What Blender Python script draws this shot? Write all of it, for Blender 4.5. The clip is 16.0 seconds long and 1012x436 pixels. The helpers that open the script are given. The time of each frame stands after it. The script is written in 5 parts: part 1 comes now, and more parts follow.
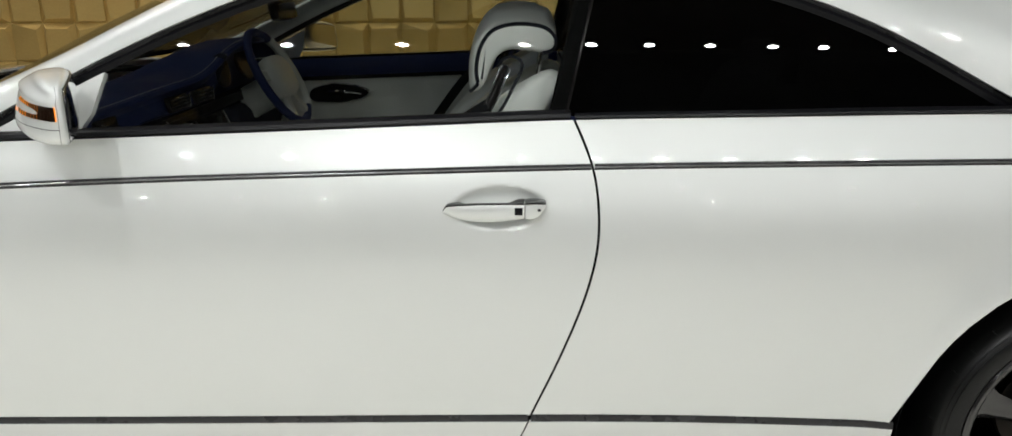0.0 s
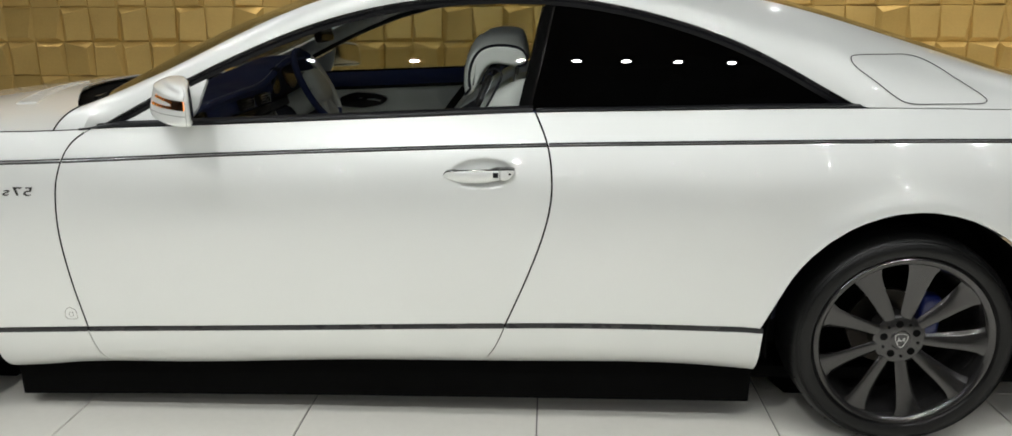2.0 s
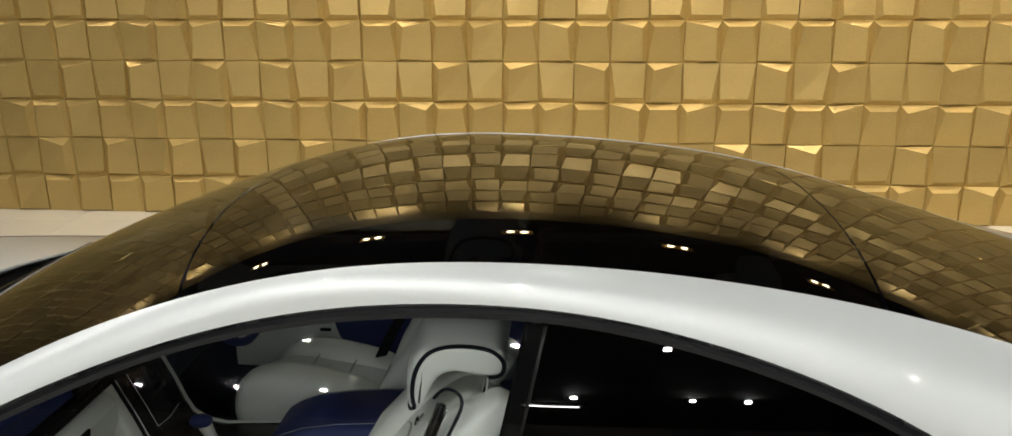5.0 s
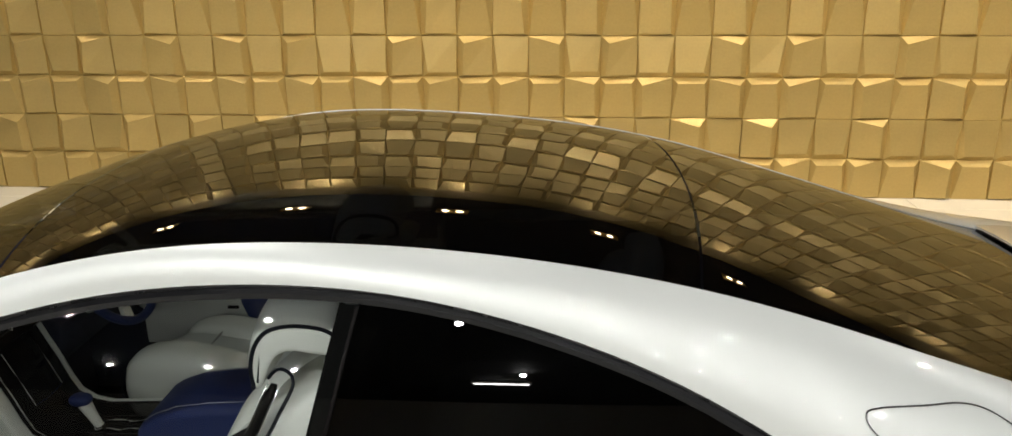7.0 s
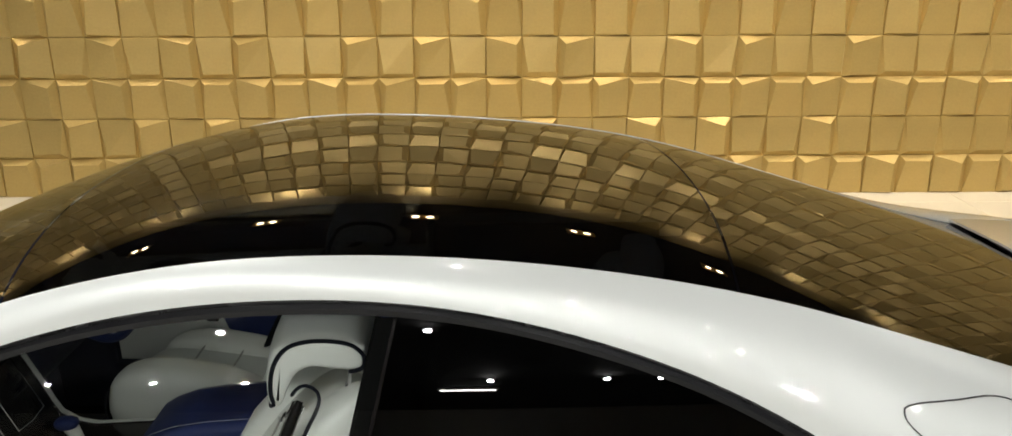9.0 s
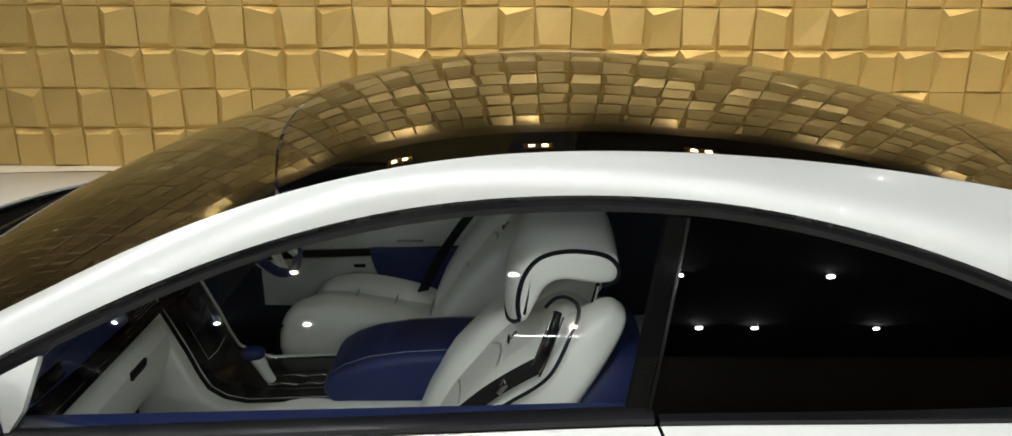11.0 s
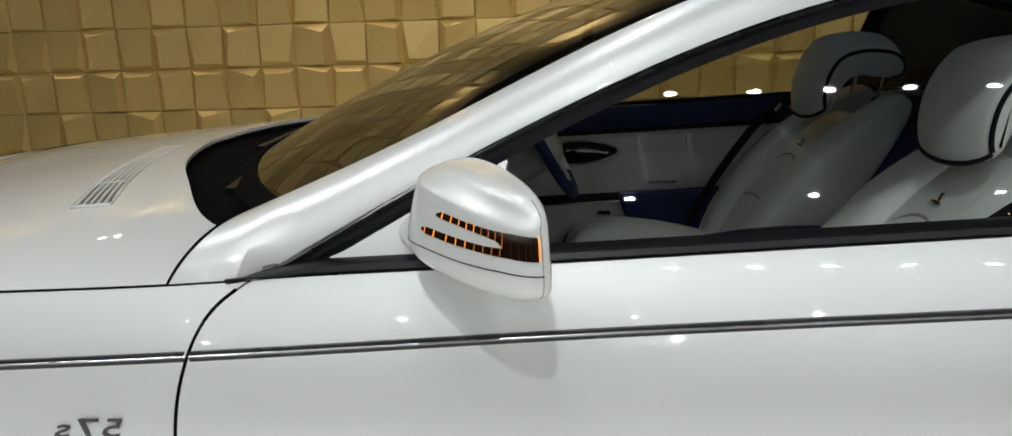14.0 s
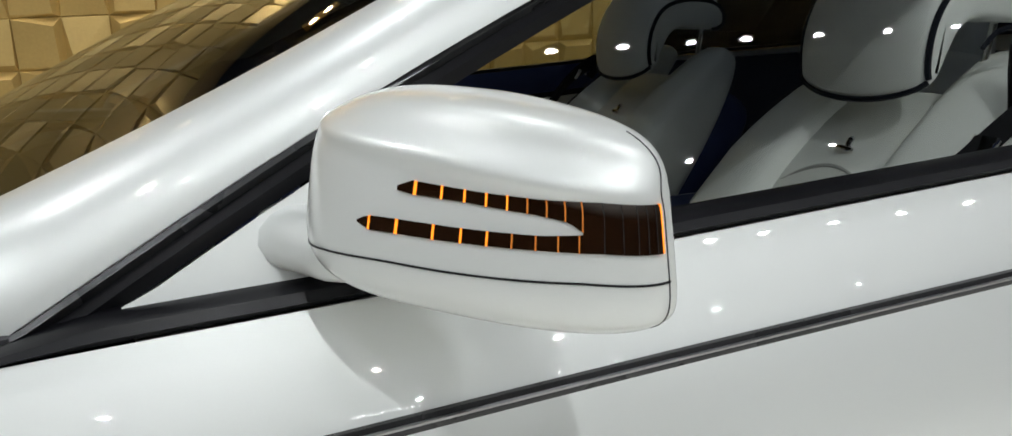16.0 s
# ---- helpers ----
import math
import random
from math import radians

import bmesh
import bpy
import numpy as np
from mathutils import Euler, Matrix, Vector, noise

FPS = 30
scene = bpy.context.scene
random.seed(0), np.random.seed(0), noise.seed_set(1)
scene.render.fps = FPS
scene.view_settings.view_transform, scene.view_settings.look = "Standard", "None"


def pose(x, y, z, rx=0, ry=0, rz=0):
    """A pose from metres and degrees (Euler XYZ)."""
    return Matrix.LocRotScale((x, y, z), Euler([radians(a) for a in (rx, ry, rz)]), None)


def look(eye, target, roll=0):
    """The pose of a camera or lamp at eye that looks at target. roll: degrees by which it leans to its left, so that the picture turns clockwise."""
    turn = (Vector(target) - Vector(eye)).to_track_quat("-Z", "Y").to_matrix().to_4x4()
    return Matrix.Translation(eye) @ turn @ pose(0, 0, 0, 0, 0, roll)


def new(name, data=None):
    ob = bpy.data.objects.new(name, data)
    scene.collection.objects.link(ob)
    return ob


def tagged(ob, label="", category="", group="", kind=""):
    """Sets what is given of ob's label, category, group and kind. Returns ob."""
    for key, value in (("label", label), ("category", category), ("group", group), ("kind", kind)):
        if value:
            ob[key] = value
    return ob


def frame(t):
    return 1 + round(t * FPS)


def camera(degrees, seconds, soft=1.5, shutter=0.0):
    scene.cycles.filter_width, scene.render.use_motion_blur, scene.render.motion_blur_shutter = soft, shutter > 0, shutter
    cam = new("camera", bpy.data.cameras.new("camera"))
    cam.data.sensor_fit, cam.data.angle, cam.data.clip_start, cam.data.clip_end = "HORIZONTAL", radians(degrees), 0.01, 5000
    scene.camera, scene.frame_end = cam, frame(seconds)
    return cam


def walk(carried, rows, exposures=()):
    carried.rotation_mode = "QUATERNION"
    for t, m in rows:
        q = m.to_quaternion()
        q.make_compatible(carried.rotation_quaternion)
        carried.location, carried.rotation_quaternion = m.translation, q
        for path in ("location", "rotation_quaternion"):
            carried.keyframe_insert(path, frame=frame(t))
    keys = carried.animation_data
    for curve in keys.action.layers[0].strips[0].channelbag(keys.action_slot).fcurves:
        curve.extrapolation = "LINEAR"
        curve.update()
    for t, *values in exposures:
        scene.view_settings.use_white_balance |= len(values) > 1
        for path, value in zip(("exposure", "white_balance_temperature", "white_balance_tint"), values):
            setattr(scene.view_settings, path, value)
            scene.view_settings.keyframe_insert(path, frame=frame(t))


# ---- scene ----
cam = camera(63.4, 16.0)
PATH = [
    (0, (0.081, 0.192, 1.436), (-0.001, 2.109, 0.869), -0.2),
    (0.5, (0.12, -0.232, 1.443), (0.038, 1.696, 0.917), -0.3),
    (1, (0.15, -0.546, 1.474), (0.061, 1.381, 0.945), -0.3),
    (1.5, (0.182, -0.645, 1.479), (0.084, 1.282, 0.953), -0.3),
    (2, (0.208, -0.618, 1.493), (0.102, 1.309, 0.966), -0.2),
    (2.5, (0.199, -0.443, 1.625), (0.088, 1.483, 1.097), -0.2),
    (3, (0.239, -0.107, 1.794), (0.125, 1.818, 1.265), -0.3),
    (3.5, (0.279, 0.226, 1.901), (0.158, 2.151, 1.371), -0.4),
    (4, (0.246, 0.544, 1.979), (0.121, 2.468, 1.447), -0.3),
    (4.2, (0.235, 0.606, 2.027), (0.108, 2.528, 1.488), -0.3),
    (6.3, (0.389, 0.778, 2.151), (0.239, 2.67, 1.519), -0.2),
    (6.5, (0.457, 0.778, 2.146), (0.304, 2.668, 1.51), -0.3),
    (7, (0.608, 0.78, 2.126), (0.477, 2.67, 1.486), -0.4),
    (7.5, (0.703, 0.791, 2.112), (0.618, 2.683, 1.471), -0.5),
    (8, (0.696, 0.794, 2.115), (0.664, 2.688, 1.475), -0.4),
    (8.5, (0.577, 0.795, 2.137), (0.585, 2.688, 1.493), -0.3),
    (8.7, (0.505, 0.795, 2.138), (0.528, 2.689, 1.495), -0.1),
    (10.8, (-0.023, 0.896, 1.977), (-0.046, 2.79, 1.335), -0.0),
    (11, (-0.089, 0.814, 1.934), (-0.122, 2.704, 1.282), 0.1),
    (11.5, (-0.216, 0.68, 1.793), (-0.288, 2.568, 1.136), -0.0),
    (12, (-0.376, 0.541, 1.684), (-0.487, 2.43, 1.038), 0.0),
    (12.5, (-0.531, 0.415, 1.62), (-0.677, 2.315, 1.011), -0.1),
    (13, (-0.655, 0.466, 1.579), (-0.819, 2.383, 1.031), -0.0),
    (13.5, (-0.753, 0.676, 1.511), (-0.932, 2.603, 1.007), -1.1),
    (14, (-0.882, 0.895, 1.438), (-0.995, 2.830, 0.946), -1.8),
    (14.5, (-0.959, 1.102, 1.377), (-0.881, 3.035, 0.872), -1.5),
    (15, (-0.994, 1.268, 1.310), (-0.704, 3.180, 0.800), -1.4),
    (15.5, (-1.045, 1.370, 1.295), (-0.558, 3.239, 0.776), -1.6),
    (16, (-1.124, 1.400, 1.294), (-0.506, 3.237, 0.803), -2.5),
]
walk(cam, [(t, look(eye, target, roll)) for t, eye, target, roll in PATH], exposures=((0.0, -0.1, 6500, 10), (2.0, -0.07, 6500, 10), (3.5, -0.1, 6500, 10), (6.5, 0.29, 6700, 10), (8.5, 0.30, 6700, 10), (11.0, 0.30, 6550, 10), (11.6, -0.02, 6500, 10), (12.5, -0.19, 6430, 10), (14.0, -0.28, 6300, 10), (16.0, -0.22, 6280, 10)))

# ---- world and light ----
world = bpy.data.worlds.new("showroom")
scene.world = world
world.use_nodes = True
world.node_tree.nodes["Background"].inputs[0].default_value = (0.02, 0.02, 0.022, 1)
world.node_tree.nodes["Background"].inputs[1].default_value = 0.2
CEIL = 4.4
LAMP_WARM, LAMP_WHITE = (1.0, 0.885, 0.70), (0.985, 1.0, 0.985)
SPOT_W, WASH_W = 9.0, 14.0


# ---- small tools ----
def spl(*pts):
    """Natural cubic through (a, b) pairs, straight beyond the ends."""
    K = np.array([p[0] for p in pts], float)
    v = np.array([p[1] for p in pts], float)
    n, h = len(K), np.diff(K)
    A, b = np.eye(n), np.zeros(n)
    for i in range(1, n - 1):
        A[i, i - 1], A[i, i], A[i, i + 1] = h[i - 1], 2 * (h[i - 1] + h[i]), h[i]
        b[i] = 6 * ((v[i + 1] - v[i]) / h[i] - (v[i] - v[i - 1]) / h[i - 1])
    M = np.linalg.solve(A, b)
    s0 = (v[1] - v[0]) / h[0] - h[0] * (2 * M[0] + M[1]) / 6
    s1 = (v[-1] - v[-2]) / h[-1] + h[-1] * (M[-2] + 2 * M[-1]) / 6

    def f(x):
        x = np.asarray(x, float)
        c = np.clip(x, K[0], K[-1])
        i = np.clip(np.searchsorted(K, c) - 1, 0, n - 2)
        d, hh = c - K[i], h[i]
        r = v[i] + d * ((v[i + 1] - v[i]) / hh - hh * (2 * M[i] + M[i + 1]) / 6) + d ** 2 * M[i] / 2 + d ** 3 * (M[i + 1] - M[i]) / (6 * hh)
        return r + np.minimum(x - K[0], 0) * s0 + np.maximum(x - K[-1], 0) * s1
    return f


def lin(*pts):
    a, b = [p[0] for p in pts], [p[1] for p in pts]
    return lambda x: np.interp(x, a, b)


def mesh_ob(name, verts, faces, mat, parent=None, label="", smooth=True, angle=35):
    me = bpy.data.meshes.new(name)
    me.from_pydata([tuple(map(float, v)) for v in verts], [], [tuple(map(int, f)) for f in faces])
    me.validate()
    return finish(name, me, mat, parent, label, smooth, angle)


def finish(name, me, mat, parent=None, label="", smooth=True, angle=35):
    if mat is not None and not me.materials:
        me.materials.append(mat)
    if smooth and len(me.polygons):
        me.shade_smooth()
        me.set_sharp_from_angle(angle=radians(angle))
    ob = new(name, me)
    if parent is not None:
        ob.parent = parent
        if parent.type == "EMPTY":
            ob.matrix_parent_inverse = Matrix.Translation(parent.location).inverted()
    if label:
        tagged(ob, label)
    return ob


def part(name, bm, mat, parent=None, label="", smooth=True, angle=35):
    bmesh.ops.recalc_face_normals(bm, faces=bm.faces)
    me = bpy.data.meshes.new(name)
    bm.to_mesh(me)
    bm.free()
    return finish(name, me, mat, parent, label, smooth, angle)


def empty(name, at, label, category, group=""):
    ob = new(name)
    ob.location = at
    ob.empty_display_size = 0.1
    return tagged(ob, label, category, group)


def shell(name, P, mat, parent=None, label="", thick=0.004, centre=(0.0, 2.9, 0.7), angle=35, inner=None):
    """A curved sheet with thickness from a grid of points P[i, j] (outer side away from centre)."""
    P = np.asarray(P, float)
    nu, nv = P.shape[:2]
    du, dv = np.gradient(P, axis=0), np.gradient(P, axis=1)
    N = np.cross(du, dv)
    N /= np.linalg.norm(N, axis=2, keepdims=True) + 1e-12
    flip = np.sum(N * (P - np.array(centre))) < 0
    if flip:
        N = -N
    Q = P - N * thick
    idx = np.arange(nu * nv).reshape(nu, nv)
    a, b, c, d = idx[:-1, :-1].ravel(), idx[1:, :-1].ravel(), idx[1:, 1:].ravel(), idx[:-1, 1:].ravel()
    f = np.stack([a, b, c, d], 1) if not flip else np.stack([a, d, c, b], 1)
    faces = f.tolist() + (f[:, ::-1] + nu * nv).tolist()
    ring = list(idx[:, 0]) + list(idx[-1, 1:]) + list(idx[-2::-1, -1]) + list(idx[0, -2:0:-1])
    for p, q in zip(ring, ring[1:] + ring[:1]):
        quad = [p, q, q + nu * nv, p + nu * nv]
        faces.append(quad[::-1] if not flip else quad)
    ob = mesh_ob(name, np.concatenate([P.reshape(-1, 3), Q.reshape(-1, 3)]), faces, mat, parent, label, True, angle)
    if inner is not None:
        ob.data.materials.append(inner)
        k = len(f)
        for i, p in enumerate(ob.data.polygons):
            p.material_index = 1 if i >= k else 0
    return ob


def sweep(name, path, prof, mat, parent=None, label="", up=(0, 0, 1), closed=False, angle=35, scale=None):
    """A bar of cross-section prof (sideways, upwards) along the points of path, ends closed."""
    path = np.asarray(path, float)
    T = np.gradient(path, axis=0)
    if closed:
        T = np.roll(path, -1, 0) - np.roll(path, 1, 0)
    T /= np.linalg.norm(T, axis=1, keepdims=True)
    side = np.cross(T, np.array(up, float))
    side /= np.linalg.norm(side, axis=1, keepdims=True) + 1e-12
    top = np.cross(side, T)
    m, n = len(prof), len(path)
    verts, faces = [], []
    for i in range(n):
        k = 1.0 if scale is None else scale[i]
        for a, b in prof:
            verts.append(path[i] + (side[i] * a + top[i] * b) * k)
    for i in range(n if closed else n - 1):
        for j in range(m):
            i2, j2 = (i + 1) % n, (j + 1) % m
            faces.append((i * m + j, i * m + j2, i2 * m + j2, i2 * m + j))
    if not closed:
        faces += [tuple(range(m))[::-1], tuple((n - 1) * m + j for j in range(m))]
    bm = bmesh.new()
    vs = [bm.verts.new(v) for v in verts]
    for f in faces:
        bm.faces.new([vs[k] for k in f])
    return part(name, bm, mat, parent, label, True, angle)


def circle(r, n=8):
    return [(r * math.cos(2 * math.pi * i / n), r * math.sin(2 * math.pi * i / n)) for i in range(n)]


def rbox(size, at, bevel=0.01, seg=2, turn=None):
    bm = bmesh.new()
    bmesh.ops.create_cube(bm, size=1.0)
    bmesh.ops.scale(bm, vec=size, verts=bm.verts)
    if bevel:
        bmesh.ops.bevel(bm, geom=bm.edges[:], offset=bevel, segments=seg, affect="EDGES", profile=0.5)
    m = Matrix.Translation(at) @ (turn.to_4x4() if turn is not None else Matrix.Identity(4))
    bmesh.ops.transform(bm, matrix=m, verts=bm.verts)
    return bm


def prism(prof, y0, y1, bevel=0.01, seg=3):
    """The side outline prof (x, z) drawn out from y0 to y1, edges rounded."""
    bm = bmesh.new()
    v = [bm.verts.new((x, y0, z)) for x, z in prof]
    f = bm.faces.new(v)
    r = bmesh.ops.extrude_face_region(bm, geom=[f])
    bmesh.ops.translate(bm, vec=(0, y1 - y0, 0), verts=[e for e in r["geom"] if isinstance(e, bmesh.types.BMVert)])
    bmesh.ops.recalc_face_normals(bm, faces=bm.faces)
    if bevel:
        ends = [e for e in bm.edges if abs(e.verts[0].co.y - e.verts[1].co.y) < 1e-6]
        bmesh.ops.bevel(bm, geom=ends, offset=bevel, segments=seg, affect="EDGES", profile=0.5)
    return bm


def smooth_loop(pts, n=60):
    """A closed smooth outline through pts (Catmull-Rom)."""
    pts = np.array(pts, float)
    m, out = len(pts), []
    per = max(2, n // m)
    for i in range(m):
        p0, p1, p2, p3 = pts[i - 1], pts[i], pts[(i + 1) % m], pts[(i + 2) % m]
        for k in range(per):
            t = k / per
            out.append(0.5 * (2 * p1 + (p2 - p0) * t + (2 * p0 - 5 * p1 + 4 * p2 - p3) * t * t + (3 * p1 - p0 - 3 * p2 + p3) * t ** 3))
    return np.array(out)


def blob(r, at, e=0.5, turn=None, nu=28, nv=18, warp=None):
    """A rounded cushion: a superellipsoid of half sizes r."""
    bm = bmesh.new()
    pw = lambda a: math.copysign(abs(a) ** e, a)
    rows = []
    for j in range(1, nv):
        ph = -math.pi / 2 + math.pi * j / nv
        rows.append([bm.verts.new((r[0] * pw(math.cos(ph)) * pw(math.cos(2 * math.pi * i / nu)), r[1] * pw(math.cos(ph)) * pw(math.sin(2 * math.pi * i / nu)), r[2] * pw(math.sin(ph)))) for i in range(nu)])
    lo, hi = bm.verts.new((0, 0, -r[2])), bm.verts.new((0, 0, r[2]))
    for a, b in zip(rows, rows[1:]):
        for i in range(nu):
            bm.faces.new((a[i], a[(i + 1) % nu], b[(i + 1) % nu], b[i]))
    for i in range(nu):
        bm.faces.new((lo, rows[0][(i + 1) % nu], rows[0][i]))
        bm.faces.new((hi, rows[-1][i], rows[-1][(i + 1) % nu]))
    if warp:
        for v in bm.verts:
            v.co = Vector(warp(*v.co))
    m = Matrix.Translation(at) @ (turn.to_4x4() if turn is not None else Matrix.Identity(4))
    bmesh.ops.transform(bm, matrix=m, verts=bm.verts)
    return bm


def lathe(prof, at, n=64, axis="y"):
    """prof (radius, along) turned about the axis through at."""
    bm = bmesh.new()
    rings = []
    for r, a in prof:
        ring = []
        for i in range(n):
            c, s = math.cos(2 * math.pi * i / n) * r, math.sin(2 * math.pi * i / n) * r
            ring.append(bm.verts.new((at[0] + c, at[1] + a, at[2] + s) if axis == "y" else (at[0] + c, at[1] + s, at[2] + a)))
        rings.append(ring)
    for a, b in zip(rings, rings[1:]):
        for i in range(n):
            bm.faces.new((a[i], a[(i + 1) % n], b[(i + 1) % n], b[i]))
    bmesh.ops.remove_doubles(bm, verts=bm.verts, dist=1e-6)
    return bm


def curve(pts, n=30):
    """n points on a smooth line through pts."""
    pts = np.array([tuple(p) for p in pts], float)
    s = np.concatenate([[0], np.cumsum(np.linalg.norm(np.diff(pts, axis=0), axis=1))])
    q = np.linspace(0, s[-1], n)
    return np.stack([spl(*zip(s, pts[:, k]))(q) for k in range(3)], -1)


YC = 2.96  # the car's middle plane


def mirrored(ob, parent=None, name=None, mat=None):
    """The same part on the car's other side, with its sub-parts."""
    me = ob.data.copy()
    me.transform(Matrix.Translation((0, 2 * YC, 0)) @ Matrix.Diagonal((1, -1, 1, 1)))
    me.flip_normals()
    if mat is not None:
        me.materials.clear()
        me.materials.append(mat)
    o = new(name or ob.name.split(".")[0], me)
    o.parent = parent or ob.parent
    o.matrix_parent_inverse = ob.matrix_parent_inverse
    if ob.get("label"):
        tagged(o, ob["label"])
    if not ob.visible_shadow:
        o.visible_shadow = False
    for c in ob.children:
        mirrored(c, o)
    return o


# ---- materials ----
def material(name):
    m = bpy.data.materials.new(name)
    m.use_nodes = True
    nt = m.node_tree
    return m, nt, nt.nodes["Principled BSDF"]


def surface(name, col, rough=0.5, metal=0.0, coat=0.0, vary=0.1, scale=6.0, fine=120.0, bump=0.0, rvary=0.08, island=0.0, spec=0.5, coat_rough=0.03):
    """A surface with colour and gloss varied at two scales, and fine relief."""
    m, nt, b = material(name)
    n, L = nt.nodes, nt.links
    tc = n.new("ShaderNodeTexCoord")
    big, small = n.new("ShaderNodeTexNoise"), n.new("ShaderNodeTexNoise")
    for node, sc in ((big, scale), (small, fine)):
        node.inputs["Scale"].default_value = sc
        node.inputs["Detail"].default_value = 4
        L.new(tc.outputs["Object"], node.inputs["Vector"])
    mixn = n.new("ShaderNodeMix")
    mixn.inputs[0].default_value = 0.4
    L.new(big.outputs["Fac"], mixn.inputs[2])
    L.new(small.outputs["Fac"], mixn.inputs[3])
    ramp = n.new("ShaderNodeMapRange")
    ramp.inputs["From Min"].default_value, ramp.inputs["From Max"].default_value = 0.3, 0.7
    ramp.inputs["To Min"].default_value, ramp.inputs["To Max"].default_value = 1 - vary, 1 + vary
    L.new(mixn.outputs[0], ramp.inputs["Value"])
    val = ramp.outputs[0]
    if island:
        oi = n.new("ShaderNodeObjectInfo")
        gi = n.new("ShaderNodeNewGeometry")
        add = n.new("ShaderNodeMath")
        L.new(oi.outputs["Random"], add.inputs[0])
        L.new(gi.outputs["Random Per Island"], add.inputs[1])
        mr = n.new("ShaderNodeMapRange")
        mr.inputs["From Max"].default_value = 2.0
        mr.inputs["To Min"].default_value, mr.inputs["To Max"].default_value = 1 - island, 1 + island
        L.new(add.outputs[0], mr.inputs["Value"])
        mul = n.new("ShaderNodeMath")
        mul.operation = "MULTIPLY"
        L.new(val, mul.inputs[0])
        L.new(mr.outputs[0], mul.inputs[1])
        val = mul.outputs[0]
    vm = n.new("ShaderNodeVectorMath")
    vm.operation = "SCALE"
    vm.inputs[0].default_value = col
    L.new(val, vm.inputs["Scale"])
    L.new(vm.outputs[0], b.inputs["Base Color"])
    rr = n.new("ShaderNodeMapRange")
    rr.inputs["From Min"].default_value, rr.inputs["From Max"].default_value = 0.3, 0.7
    rr.inputs["To Min"].default_value, rr.inputs["To Max"].default_value = max(0.0, rough * (1 - rvary * 2)), min(1, rough * (1 + rvary * 2))
    L.new(big.outputs["Fac"], rr.inputs["Value"])
    L.new(rr.outputs[0], b.inputs["Roughness"])
    b.inputs["Metallic"].default_value = metal
    b.inputs["Specular IOR Level"].default_value = spec
    b.inputs["Coat Weight"].default_value = coat
    b.inputs["Coat Roughness"].default_value = coat_rough
    if bump:
        bp = n.new("ShaderNodeBump")
        bp.inputs["Strength"].default_value = bump
        bp.inputs["Distance"].default_value = 0.002
        L.new(small.outputs["Fac"], bp.inputs["Height"])
        L.new(bp.outputs[0], b.inputs["Normal"])
    return m


def glass(name, tint, f0=0.04, rough=0.0, gloss=(1, 1, 1)):
    """Window glass: a tinted clear pane with a mirror gloss that grows towards grazing angles."""
    m, nt, b = material(name)
    n, L = nt.nodes, nt.links
    n.remove(b)
    out = n["Material Output"]
    tr, gl, lw, mx = n.new("ShaderNodeBsdfTransparent"), n.new("ShaderNodeBsdfGlossy"), n.new("ShaderNodeLayerWeight"), n.new("ShaderNodeMixShader")
    pw, ma = n.new("ShaderNodeMath"), n.new("ShaderNodeMath")
    tr.inputs["Color"].default_value = (*tint, 1)
    gl.inputs["Roughness"].default_value = rough
    gl.inputs["Color"].default_value = (*gloss, 1)
    lw.inputs["Blend"].default_value = 0.5
    pw.operation, ma.operation = "POWER", "MULTIPLY_ADD"
    pw.inputs[1].default_value = 5.0
    ma.inputs[1].default_value, ma.inputs[2].default_value = 1 - f0, f0
    L.new(lw.outputs["Facing"], pw.inputs[0])
    L.new(pw.outputs[0], ma.inputs[0])
    L.new(ma.outputs[0], mx.inputs[0])
    L.new(tr.outputs[0], mx.inputs[1])
    L.new(gl.outputs[0], mx.inputs[2])
    L.new(mx.outputs[0], out.inputs["Surface"])
    return m


def clear_face(m):
    """Takes the gloss off a glass material: what is left lets light straight through."""
    nt = m.node_tree
    tr = next(n for n in nt.nodes if n.type == "BSDF_TRANSPARENT")
    nt.links.new(tr.outputs[0], nt.nodes["Material Output"].inputs["Surface"])
    return m


def glow(name, col, strength):
    m, nt, b = material(name)
    b.inputs["Base Color"].default_value = (*col, 1)
    b.inputs["Emission Color"].default_value = (*col, 1)
    b.inputs["Emission Strength"].default_value = strength
    return m


PAINT = surface("pearl_white_paint", (0.80, 0.817, 0.795), rough=0.38, metal=0.22, coat=1.0, vary=0.015, scale=2.0, fine=900.0, rvary=0.05, coat_rough=0.008)
BLACK_TRIM = surface("satin_black_trim", (0.006, 0.006, 0.0075), rough=0.34, vary=0.2, scale=10, fine=200, spec=0.2)
DARK_STRIP = surface("dark_grey_strip", (0.035, 0.035, 0.037), rough=0.28, vary=0.15, scale=10, metal=0.3)
BLACK_VOID = surface("black_underside", (0.0045, 0.0045, 0.0045), rough=0.9, vary=0.3, scale=8, spec=0.02)
CHROME = surface("chrome", (0.75, 0.75, 0.76), rough=0.08, metal=1.0, vary=0.05)
RUBBER = surface("tyre_rubber", (0.006, 0.006, 0.006), rough=0.36, vary=0.25, scale=12, fine=250, bump=0.15, spec=0.32)
GUNMETAL = surface("gunmetal_wheel", (0.072, 0.070, 0.070), rough=0.17, metal=0.75, vary=0.08, coat=0.4)
